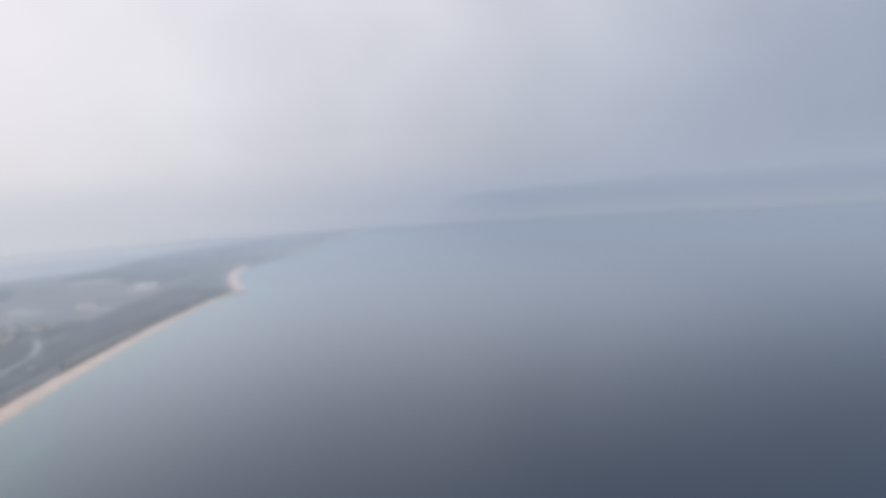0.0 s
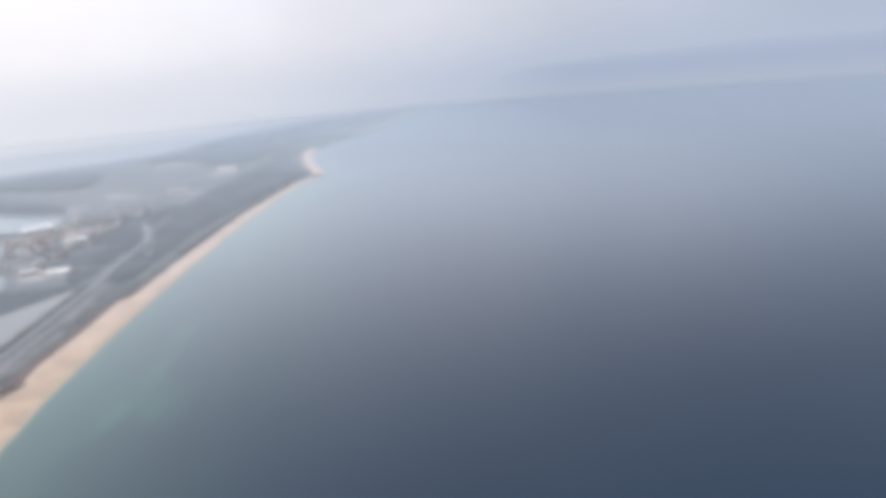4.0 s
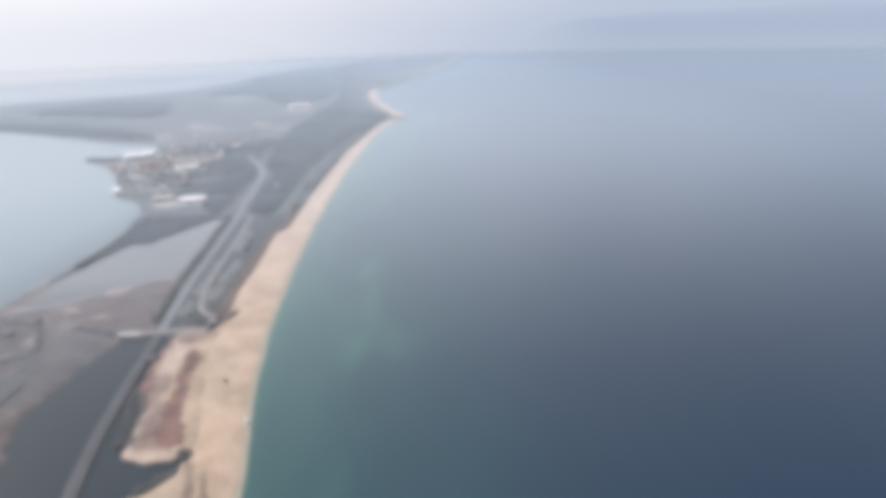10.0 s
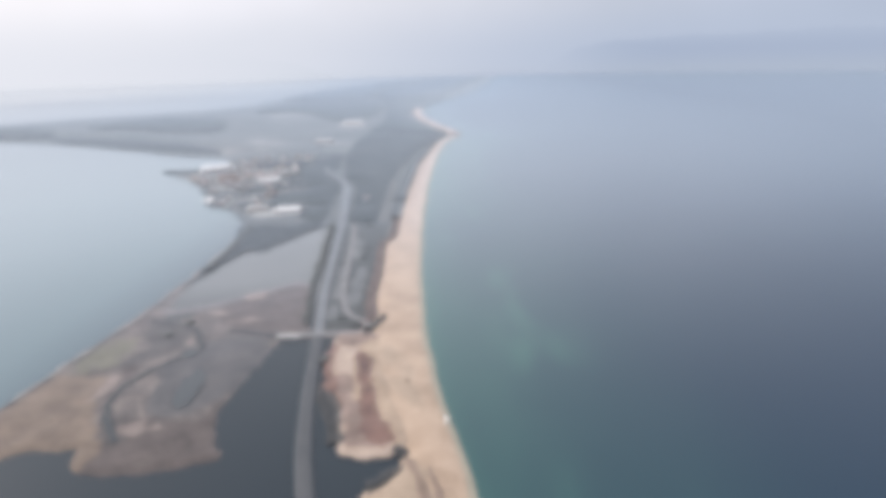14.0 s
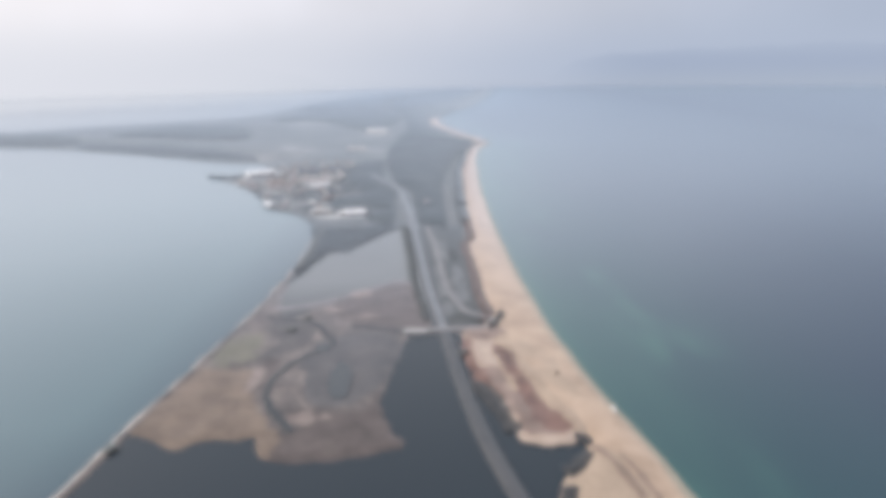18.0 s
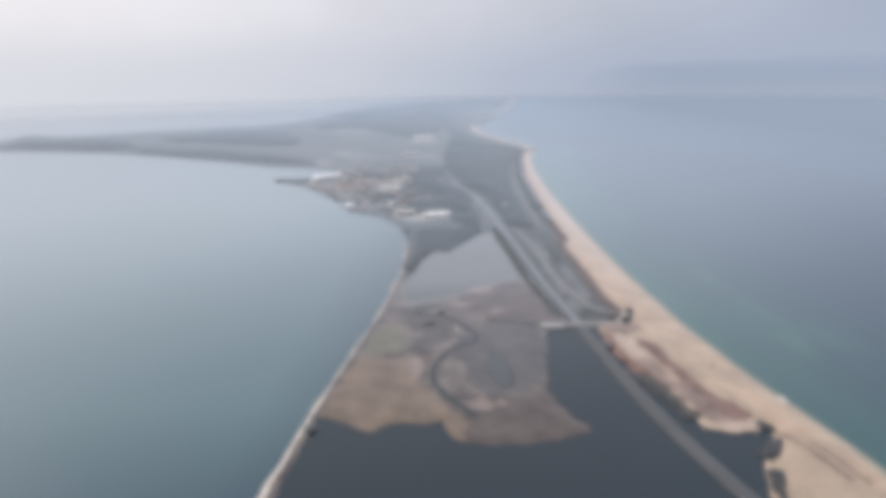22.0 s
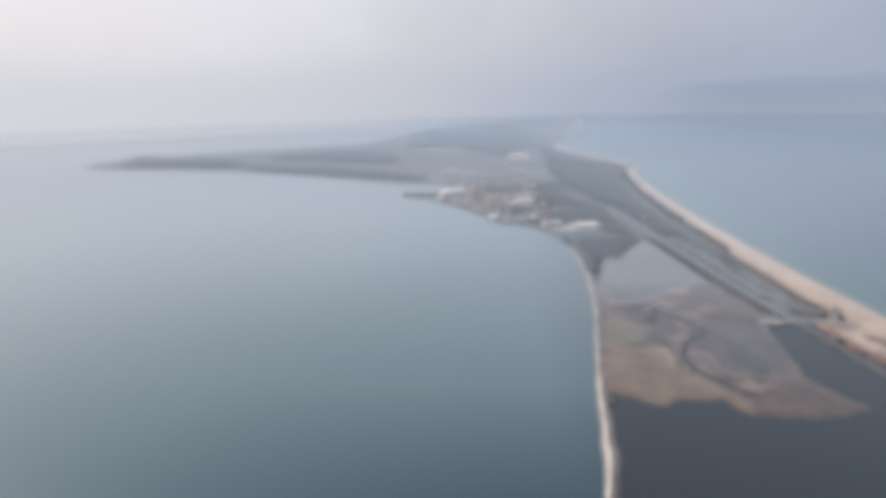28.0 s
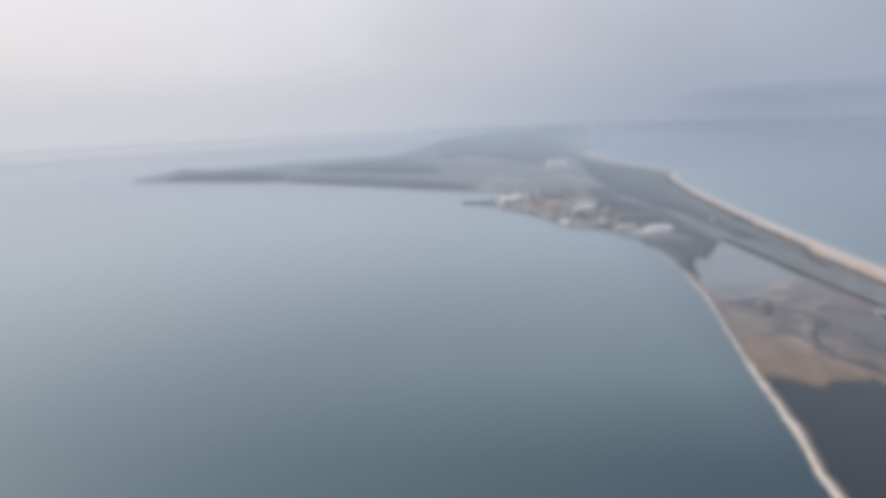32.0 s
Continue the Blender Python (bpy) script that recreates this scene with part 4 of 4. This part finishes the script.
def clumps(name, spots, mat, label, category, kind="stuff"):
    """Many clumps as one mesh: spots are rows of x, y, z, radius, tallness."""
    rs = np.random.RandomState(len(spots))
    V, F, base = [], [], 0
    for x, y, z, r, h in spots:
        v, f = LUMPS[rs.randint(8)]
        a = rs.uniform(0, 6.28)
        c, s = math.cos(a), math.sin(a)
        w = np.stack([(v[:, 0] * c - v[:, 1] * s) * r + x, (v[:, 0] * s + v[:, 1] * c) * r + y, v[:, 2] * r * h + z], 1)
        V.append(w)
        F.append(f + base)
        base += len(v)
    V, F = np.concatenate(V), np.concatenate(F)
    me = bpy.data.meshes.new(name)
    me.vertices.add(len(V))
    me.vertices.foreach_set("co", V.astype(np.float32).ravel())
    me.loops.add(F.size)
    me.loops.foreach_set("vertex_index", F.astype(np.int32).ravel())
    me.polygons.add(len(F))
    me.polygons.foreach_set("loop_start", (np.arange(len(F)) * 3).astype(np.int32))
    me.update(calc_edges=True)
    me.materials.append(mat)
    return tagged(new(name, me), label, category, kind=kind)


def scatter(poly, step, seed, thin=0.0, size=40.0):
    """Jittered points inside a polygon, thinned by broad noise so that gaps and glades stay open."""
    poly = np.array(poly, float)
    lo, hi = poly.min(0), poly.max(0)
    gx, gy = np.meshgrid(np.arange(lo[0], hi[0], step), np.arange(lo[1], hi[1], step))
    g = np.stack([gx.ravel(), gy.ravel()], 1)
    rs = np.random.RandomState(seed)
    g = g + rs.uniform(-0.55, 0.55, g.shape) * step
    g = g[inside(g, poly)]
    nz = np.array([noise.noise((x / size, y / size, seed)) for x, y in g])
    return g[nz > thin - 0.35 * rs.rand(len(g))]


def keep_off(g, line, gap):
    return g[away(g, line, closed=False) > gap]


def wood(name, poly, step, r, tall, mat, label, seed, thin=-0.1, size=40.0, base=None, category="trees"):
    g = keep_off(scatter(poly, step, seed, thin, size), ROAD, 6.5)
    g = g[np.min(np.hypot(g[:, None, 0] - SITES[None, :, 0], g[:, None, 1] - SITES[None, :, 1]) - SITES[None, :, 2], 1) > 0]
    rs = np.random.RandomState(seed)
    z = (rise(g) if base is None else np.full(len(g), base)) - 0.3
    rr = r * rs.uniform(0.6, 1.25, len(g))
    clumps(name, np.stack([g[:, 0], g[:, 1], z, rr, tall * rs.uniform(0.75, 1.3, len(g))], 1), mat, label, category)


# places kept clear of trees: x, y, radius
SITES = np.array([(-505, 858, 26), (-404, 768, 18), (-395, 1372, 55), (-395, 1115, 38), (-341, 612, 16), (-368, 618, 18), (-262, 655, 13), (-582, 1596, 60), (-539, 1156, 34), (-480, 1104, 28), (-500, 1240, 30), (-330, 705, 16), (-443, 668, 12), (-430, 1010, 24), (-620, 1250, 46), (-250, 820, 12), (-250, 845, 10)], float)
def canopy(name, pts, height, label, grid=14, seed=0, rough=6):
    """Closed woodland seen from afar: one softly billowing canopy on the relief."""
    ring = wobble(smooth(pts, 9, True), rough, 26, seed)
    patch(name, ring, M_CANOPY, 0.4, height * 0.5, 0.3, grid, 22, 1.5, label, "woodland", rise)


canopy("pine_wood", [(-247, 566), (-262, 562), (-272, 568), (-284, 690), (-292, 735), (-312, 790), (-324, 860), (-340, 1000), (-330, 1240), (-180, 1215), (-200, 1160), (-224, 1060), (-242, 900), (-251, 780), (-250, 700)], 4.5, "dense dark pine wood behind the beach", 9, 1, 2.0)
canopy("cape_wood", [(-330, 1236), (-190, 1236), (-238, 1400), (-286, 1600), (-282, 1760), (-248, 2040), (-380, 2050), (-350, 1700), (-330, 1450)], 5, "dark woodland on the cape", 16, 2)
canopy("hill_wood", [(-420, 1420), (-380, 1500), (-360, 1800), (-400, 2060), (-640, 2050), (-700, 1700), (-560, 1650)], 5, "dark woodland on the hill", 20, 3, 14)
canopy("hill_wood", [(-560, 1020), (-700, 1085), (-830, 1150), (-980, 1240), (-980, 1290), (-820, 1230), (-680, 1150), (-590, 1080)], 4.5, "dark woodland above the shore", 14, 4, 8)
canopy("hill_wood", [(-660, 1290), (-860, 1330), (-1000, 1420), (-880, 1560), (-720, 1480)], 6, "dark woodland on the headland", 20, 5, 18)
canopy("hill_wood", [(-1020, 1270), (-1180, 1300), (-1320, 1335), (-1290, 1420), (-1150, 1420), (-1040, 1360)], 6.5, "dark woodland near the western point", 18, 6, 12)
canopy("far_wood", [(-250, 2100), (-190, 2500), (-70, 3450), (20, 4300), (-120, 4000), (-290, 3400), (-420, 2700), (-420, 2120)], 6, "distant woodland along the coast", 40, 7, 20)
canopy("far_wood", [(-470, 2120), (-470, 2700), (-420, 3300), (-520, 3300), (-660, 2800), (-760, 2350), (-700, 2120)], 6, "distant woodland on the far coast", 40, 8, 20)
canopy("town_wood", [(-312, 745), (-345, 730), (-395, 712), (-425, 722), (-398, 736), (-355, 752), (-330, 790)], 3.5, "dark belt of trees across the town", 8, 9, 4)
canopy("town_wood", [(-316, 640), (-345, 648), (-368, 668), (-372, 700), (-340, 735), (-372, 790), (-385, 850), (-380, 930), (-350, 985), (-338, 900), (-330, 800), (-312, 745), (-304, 690)], 3.0, "dark wood between the town and the road", 9, 12, 9)
canopy("town_wood", [(-302, 640), (-345, 639), (-398, 642), (-420, 652), (-402, 664), (-345, 666), (-312, 676)], 3.0, "dark belt of trees along the town's edge", 6, 14, 3)
canopy("town_wood", [(-298, 575), (-318, 582), (-326, 600), (-316, 622), (-302, 625)], 3.0, "dark trees beside the road at the lagoon's head", 6, 15, 2.5)
canopy("town_wood", [(-345, 880), (-400, 862), (-450, 870), (-480, 905), (-500, 960), (-440, 960), (-400, 930), (-360, 930)], 3.5, "dark belt of trees above the town", 10, 10, 7)
wood("reeds", [(-368, 560), (-324, 562), (-298, 590), (-292, 560), (-300, 545), (-316, 511), (-329, 482), (-342, 483), (-350, 450), (-356, 415), (-360, 440), (-360, 490), (-364, 530)], 2.6, 2.0, 0.12, M_REED, "tall dark reeds at the head of the lagoon", 5, -0.8, 20, 0.75, "reeds")
for k, (x, y, w, d) in enumerate([(-352, 668, 26, 7), (-392, 690, 24, 6), (-430, 745, 22, 8), (-372, 760, 30, 7), (-455, 775, 14, 8), (-398, 820, 26, 8), (-345, 830, 16, 14), (-468, 850, 20, 8), (-360, 700, 14, 6), (-425, 905, 26, 9), (-500, 925, 12, 12), (-350, 950, 20, 10), (-320, 668, 12, 10)]):
    canopy("town_wood", [(x + w * math.cos(q), y + d * math.sin(q)) for q in np.linspace(0, 6.28, 10)[:-1]], 4, "dark clump of garden trees in the town", 6, 30 + k, 3.5)

GARDENS = [(-330, 640), (-402, 628), (-441, 658), (-480, 745), (-538, 832), (-508, 900), (-506, 960), (-430, 990), (-345, 990), (-335, 800), (-310, 730)]
wood("garden_trees", GARDENS, 7.0, 3.0, 0.13, M_TREE, "dark rounded garden trees between the houses of the town", 61, -0.02, 30)

# ---------------------------------------------------------------- shrubs that stand alone
def shrub(seed, r, tall, mat, name="shrub"):
    """A bush: short leaning stems and a crown of many clumps."""
    rs = np.random.RandomState(seed)
    root = new(name)
    for k in range(3):
        bm = bmesh.new()
        bmesh.ops.create_cone(bm, cap_ends=True, segments=6, radius1=0.09 * r, radius2=0.035 * r, depth=tall * 0.7,
                              matrix=Matrix.Translation((rs.uniform(-.2, .2) * r, rs.uniform(-.2, .2) * r, tall * 0.33)) @ Matrix.Rotation(rs.uniform(-.4, .4), 4, "X") @ Matrix.Rotation(rs.uniform(-.4, .4), 4, "Y"))
        part("trunk" if k == 0 else "limb", bm, M_BARK, root)
    V, F, base = [], [], 0
    for k in range(13):
        v, f = LUMPS[rs.randint(8)]
        a, d = rs.uniform(0, 6.28), r * math.sqrt(rs.rand()) * 0.75
        q = r * rs.uniform(0.28, 0.5)
        V.append(v * (q, q, q * 0.45) + (d * math.cos(a), d * math.sin(a), tall * rs.uniform(0.3, 0.6) * (1 - 0.5 * d / r)))
        F += [tuple(t + base) for t in f]
        base += len(v)
    me = bpy.data.meshes.new("crown")
    me.from_pydata([tuple(p) for p in np.concatenate(V)], [], F)
    me.materials.append(mat)
    new("crown", me).parent = root
    return root


SHRUBS = [tagged(shrub(21, 2.9, 1.1, M_LEAF), "dark green rounded shrub standing in scrub", "shrub", "shrubs behind the beach"), tagged(shrub(22, 2.6, 0.9, M_REED), "grey-brown low spreading shrub", "shrub", "shrubs behind the beach"),
          tagged(shrub(23, 3.2, 1.5, M_LEAF), "tall dark pine shrub beside the road", "shrub", "shrubs behind the beach")]
spots = []
rs = np.random.RandomState(77)
for p in ROAD[(ROAD[:, 1] > 332) & (ROAD[:, 1] < 560)][::1]:               # hedge west of the road
    spots.append((p[0] - 8.8 + rs.uniform(-.7, .7), p[1] + rs.uniform(-1.5, 1.5), 0.55, rs.choice([0, 2])))
for x, y in keep_off(keep_off(scatter([(-233, 330), (-252, 335), (-268, 430), (-282, 550), (-240, 556), (-234, 470), (-232, 385)], 16.0, 31, -0.15, 18), ROAD, 7), PATHWAY, 3.2):
    spots.append((x, y, 1.1, rs.randint(3)))
for x, y in [(-218, 332), (-221, 327), (-382, 206), (-241, 287), (-331, 338), (-337, 321)]:
    spots.append((x, y, 0.75 if x < -300 else 1.3, rs.randint(3)))
for k, (x, y, z, w) in enumerate(spots):
    m = Matrix.Translation((x, y, z)) @ Matrix.Rotation(rs.uniform(0, 6.28), 4, "Z")
    if k < 3:
        SHRUBS[k].matrix_basis = m
    else:
        copy_thing(SHRUBS[w], m)

# ---------------------------------------------------------------- houses
def box(bm, x, y, z, w, d, h):
    bmesh.ops.create_cube(bm, size=1, matrix=Matrix.Translation((x, y, z + h / 2)) @ Matrix.Diagonal((w, d, h, 1)))


def house(w, d, h, pitch, wall_mat, roof_mat, storeys, bays, hip=False, name="house"):
    """A house on its plinth: walls, an overhanging gabled or hipped roof, a chimney, a door, and windows with frames and sills."""
    root = new(name)
    bm = bmesh.new()
    box(bm, 0, 0, -1.5, w, d, h + 1.5)
    if not hip:
        a = [bm.verts.new(p) for p in ((-w / 2, -d / 2, h), (-w / 2, d / 2, h), (-w / 2, 0, h + pitch), (w / 2, -d / 2, h), (w / 2, d / 2, h), (w / 2, 0, h + pitch))]
        bm.faces.new((a[0], a[2], a[1]))
        bm.faces.new((a[3], a[4], a[5]))
    part("wall", bm, wall_mat, root)
    o, bm = 0.22, bmesh.new()
    i = d * 0.42 if hip else 0
    t = 0.18
    rows = []
    for dz in (0.02, t + 0.02):
        rows.append([bm.verts.new(p) for p in ((-w / 2 - o, -d / 2 - o, h - 0.1 + dz), (w / 2 + o, -d / 2 - o, h - 0.1 + dz), (w / 2 + o, d / 2 + o, h - 0.1 + dz), (-w / 2 - o, d / 2 + o, h - 0.1 + dz),
                                               (-w / 2 - o + i, 0, h + pitch + dz), (w / 2 + o - i, 0, h + pitch + dz))])
    for q, flip in ((rows[0], True), (rows[1], False)):
        for ids in ((0, 1, 5, 4), (2, 3, 4, 5), (1, 2, 5), (3, 0, 4)):
            if len(ids) == 3 and not hip:
                continue
            bm.faces.new([q[k] for k in (ids[::-1] if flip else ids)])
    for a, b in ((0, 1), (1, 2), (2, 3), (3, 0)):
        if hip or (a, b) in ((0, 1), (2, 3)):
            bm.faces.new((rows[0][a], rows[0][b], rows[1][b], rows[1][a]))
    roof = part("roof", bm, roof_mat, root)
    bm = bmesh.new()
    box(bm, w * 0.2, d * 0.15, h + pitch * 0.3, 0.7, 0.7, pitch * 0.7 + 0.8)
    part("chimney", bm, wall_mat, roof)
    bm = bmesh.new()
    box(bm, -w * 0.1, -d / 2 - 0.04, 0.1, 1.0, 0.1, 2.1)
    part("door", bm, M_WOOD, root)
    for s in range(storeys):
        for b in range(bays):
            x = (b + 0.5) / bays * w - w / 2
            for side in (-1, 1):
                if s == 0 and side < 0 and abs(x + w * 0.1) < 0.9:
                    continue
                bm = bmesh.new()
                box(bm, x, side * (d / 2 + 0.03), 1.0 + s * 2.9, 1.15, 0.08, 1.35)
                win = part("window", bm, M_GLASS, root)
                bm = bmesh.new()
                box(bm, x, side * (d / 2 + 0.08), 0.92 + s * 2.9, 1.4, 0.22, 0.08)
                part("sill", bm, M_CONCRETE, win)
    return root


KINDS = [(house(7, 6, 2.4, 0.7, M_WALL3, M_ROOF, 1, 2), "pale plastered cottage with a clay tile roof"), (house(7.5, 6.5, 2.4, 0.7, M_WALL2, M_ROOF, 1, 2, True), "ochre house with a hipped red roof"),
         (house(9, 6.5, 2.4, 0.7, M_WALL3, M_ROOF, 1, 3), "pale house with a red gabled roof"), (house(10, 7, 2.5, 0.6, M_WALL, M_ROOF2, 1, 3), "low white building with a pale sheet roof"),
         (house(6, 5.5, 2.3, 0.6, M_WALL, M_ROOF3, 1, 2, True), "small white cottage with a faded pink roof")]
rs = np.random.RandomState(4)
sites = []
for x, y in scatter([(-345, 660), (-402, 634), (-441, 660), (-478, 748), (-540, 838), (-512, 890), (-500, 950), (-430, 985), (-352, 960), (-345, 800), (-330, 730)], 15.5, 15, 0.14, 38):
    if (x < -378 or y < 650) and min(math.hypot(x - sx, y - sy) - sr for sx, sy, sr in SITES if sr < 30) > 8 and away(np.array([(x, y)]), ROAD, False)[0] > 12:
        sites.append((x, y))
sites += [(-352, 612), (-330, 611), (-268, 660), (-462, 770), (-446, 752), (-436, 738), (-424, 722), (-455, 785), (-440, 768), (-472, 790)]
heights = rise(np.array(sites))
for k, ((x, y), z) in enumerate(zip(sites, heights)):
    w = rs.choice(5, p=[0.28, 0.18, 0.18, 0.14, 0.22])
    m = Matrix.Translation((x, y, z + 0.3)) @ Matrix.Rotation(rs.choice([0.3, 1.87]) + rs.uniform(-0.25, 0.25), 4, "Z")
    if k < 5:
        tagged(KINDS[k][0], KINDS[k][1], "house", "houses of the town")
        KINDS[k][0].matrix_basis = m
    else:
        copy_thing(KINDS[w][0], m)

# larger buildings
for name, x, y, turn, w, d, h, p, wall, roof, st, bays, lab, cat in [
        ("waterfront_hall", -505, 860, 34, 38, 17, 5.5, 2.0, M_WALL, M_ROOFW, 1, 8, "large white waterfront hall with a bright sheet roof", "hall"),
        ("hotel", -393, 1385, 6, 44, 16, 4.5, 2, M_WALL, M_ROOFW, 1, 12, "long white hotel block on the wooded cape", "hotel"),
        ("hotel", -402, 1112, 4, 34, 10, 3.2, 1.5, M_WALL3, M_ROOF2, 1, 10, "low pale resort building with a pale roof", "hotel"),
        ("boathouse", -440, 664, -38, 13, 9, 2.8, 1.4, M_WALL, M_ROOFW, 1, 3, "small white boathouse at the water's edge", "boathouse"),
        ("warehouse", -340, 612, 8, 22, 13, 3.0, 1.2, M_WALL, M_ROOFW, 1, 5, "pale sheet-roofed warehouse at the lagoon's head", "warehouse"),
        ("warehouse", -376, 624, 14, 20, 9, 3.2, 1.2, M_WALL2, M_ROOF2, 1, 4, "low pale store shed near the shore", "warehouse"),
        ("hall", -470, 806, 24, 24, 11, 3.4, 1.4, M_WALL2, M_ROOF, 1, 5, "long red-roofed building near the waterfront", "hall"),
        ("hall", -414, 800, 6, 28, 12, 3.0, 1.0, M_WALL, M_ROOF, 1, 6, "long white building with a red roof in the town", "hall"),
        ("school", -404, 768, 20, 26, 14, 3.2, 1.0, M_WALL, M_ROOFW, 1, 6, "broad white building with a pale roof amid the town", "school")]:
    b = house(w, d, h, p, wall, roof, st, bays, False, name)
    tagged(b, lab, cat)
    b.matrix_basis = Matrix.Translation((x, y, rise(np.array([(x, y)]))[0] + 0.4)) @ Matrix.Rotation(radians(turn), 4, "Z")

# small white kiosk where the side road meets the beach
kiosk = tagged(house(4, 2.8, 2.4, 0.5, M_CONCRETE, M_CONCRETE, 1, 2, False, "beach_kiosk"), "small pale grey kiosk at the end of the side road", "kiosk")
kiosk.matrix_basis = Matrix.Translation((-223.5, 323.5, 1.9)) @ Matrix.Rotation(0.2, 4, "Z")

# breakwater of dark boulders off the town
rs = np.random.RandomState(8)
root = tagged(new("breakwater"), "dark boulder breakwater reaching out from the town", "breakwater")
bm = bmesh.new()
bmesh.ops.create_icosphere(bm, subdivisions=1, radius=1)
for v in bm.verts:
    v.co *= rs.uniform(0.7, 1.15)
stone = bpy.data.meshes.new("boulder")
bm.to_mesh(stone)
bm.free()
stone.materials.append(M_DARKSCRUB)
line = smooth([(-520, 868), (-536, 862), (-556, 858), (-578, 862)], 1.6)
for k, p in enumerate(line):
    for j in range(4):
        o = new("boulder", stone)
        o.parent = root
        r = rs.uniform(1.1, 1.9)
        o.matrix_basis = Matrix.Translation((p[0] + rs.uniform(-.6, .6), p[1] + (j - 1.5) * 1.7 + rs.uniform(-.5, .5), 0.35 + (0.9 if j in (1, 2) else 0))) @ Euler(rs.uniform(0, 6, 3)).to_matrix().to_4x4() @ Matrix.Diagonal((r, r, r * 0.8, 1))

# heaps of driftwood and weed on the sand
def heap(seed):
    rs = np.random.RandomState(seed)
    root = new("driftwood_heap")
    for k in range(9):
        bm = bmesh.new()
        bmesh.ops.create_cone(bm, cap_ends=True, segments=7, radius1=rs.uniform(.10, .2), radius2=rs.uniform(.05, .1), depth=rs.uniform(1.4, 3.4),
                              matrix=Matrix.Translation((rs.uniform(-.7, .7), rs.uniform(-.7, .7), 0.15 + 0.1 * k * 0.7)) @ Matrix.Rotation(rs.uniform(0, 6), 4, "Z") @ Matrix.Rotation(1.57 + rs.uniform(-.2, .2), 4, "X"))
        part("log", bm, M_WOOD, root)
    return root


h = tagged(heap(1), "low heap of grey driftwood on the sand", "driftwood")
h.matrix_basis = Matrix.Translation((-196, 262, 1.75))

# small white boat drawn up at the waterline
def boat(length, beam):
    """An open rowing boat: a hull with a pointed bow and a thickness, two thwarts and a gunwale."""
    root = new("rowing_boat")
    rows = []
    for i in range(9):
        u = i / 8
        half = beam / 2 * (1 - max(0.0, u - 0.45) ** 2 * 3.2) * (0.86 + 0.14 * min(1, u * 4))
        rows.append((length * (u - 0.5), max(half, 0.04), 0.62 + 0.25 * u * u))
    bm = bmesh.new()
    rings = []
    for x, w, h in rows:
        ring = [(-w, h), (-w * 0.82, 0.22), (-w * 0.35, 0.0), (w * 0.35, 0.0), (w * 0.82, 0.22), (w, h), (w * 0.9, h), (w * 0.72, 0.28), (w * 0.3, 0.09), (-w * 0.3, 0.09), (-w * 0.72, 0.28), (-w * 0.9, h)]
        rings.append([bm.verts.new((x, a, z)) for a, z in ring])
    for a, b in zip(rings, rings[1:]):
        for j in range(12):
            bm.faces.new((a[j], a[(j + 1) % 12], b[(j + 1) % 12], b[j]))
    bm.faces.new(rings[0][::-1])
    bm.faces.new(rings[-1])
    bmesh.ops.recalc_face_normals(bm, faces=bm.faces[:])
    part("hull", bm, M_WALL, root)
    for x in (-0.22, 0.12):
        bm = bmesh.new()
        box(bm, length * x, 0, 0.46, 0.28, beam * 0.82, 0.05)
        part("thwart", bm, M_WOOD, root, "weathered wooden thwart")
    return root


b = tagged(boat(4.6, 1.7), "small white open boat drawn up at the waterline", "boat")
b.matrix_basis = Matrix.Translation((-177.5, 231, 0.55)) @ Matrix.Rotation(radians(98), 4, "Z")

# ==================================================================== far shores
def far_shore(name, left, right, radius, crest, mat, label, category="mountains", rough=1.0):
    """A long range far across the water, on an arc from one bearing to another: foot, front slope and ridge."""
    n, verts, faces = 120, [], []
    for i in range(n + 1):
        t = i / n
        a = radians(left + (right - left) * t)
        h = np.interp(t, [c[0] for c in crest], [c[1] for c in crest]) * (1 + rough * (0.06 * noise.noise((t * 14, 1.5, 0.2)) + 0.03 * noise.noise((t * 50, 1.5, 0.2))))
        for back, z in ((0, -2), (15, h * 0.6), (35, h)):
            verts.append((-215 + (radius + back) * math.sin(a), -40 + (radius + back) * math.cos(a), z))
    for i in range(n):
        for j in (0, 1):
            a = i * 3 + j
            faces.append((a, a + 3, a + 4, a + 1))
    return tagged(mesh_object(name, verts, faces, mat), label, category, kind="structure")


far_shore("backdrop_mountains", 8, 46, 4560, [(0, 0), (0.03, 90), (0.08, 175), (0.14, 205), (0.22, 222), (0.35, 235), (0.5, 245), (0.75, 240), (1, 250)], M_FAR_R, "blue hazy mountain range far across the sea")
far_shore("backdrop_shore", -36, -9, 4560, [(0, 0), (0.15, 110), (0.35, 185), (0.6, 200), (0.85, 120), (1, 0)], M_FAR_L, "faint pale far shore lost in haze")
# Glowing sheets added in place of haze; the nearer one hides the sea's edge.
far_shore("backdrop_haze", -64, 64, 4620, [(0, 680), (1, 680)], M_BANK, "glowing backdrop standing in for pale haze along the horizon", "haze", 0.0)
far_shore("backdrop_haze_sheet", -66, -8, 3050, [(0, 420), (1, 420)], M_HAZE_SHEET, "glowing haze sheet added over the water to hide the horizon line", "haze", 0.0)
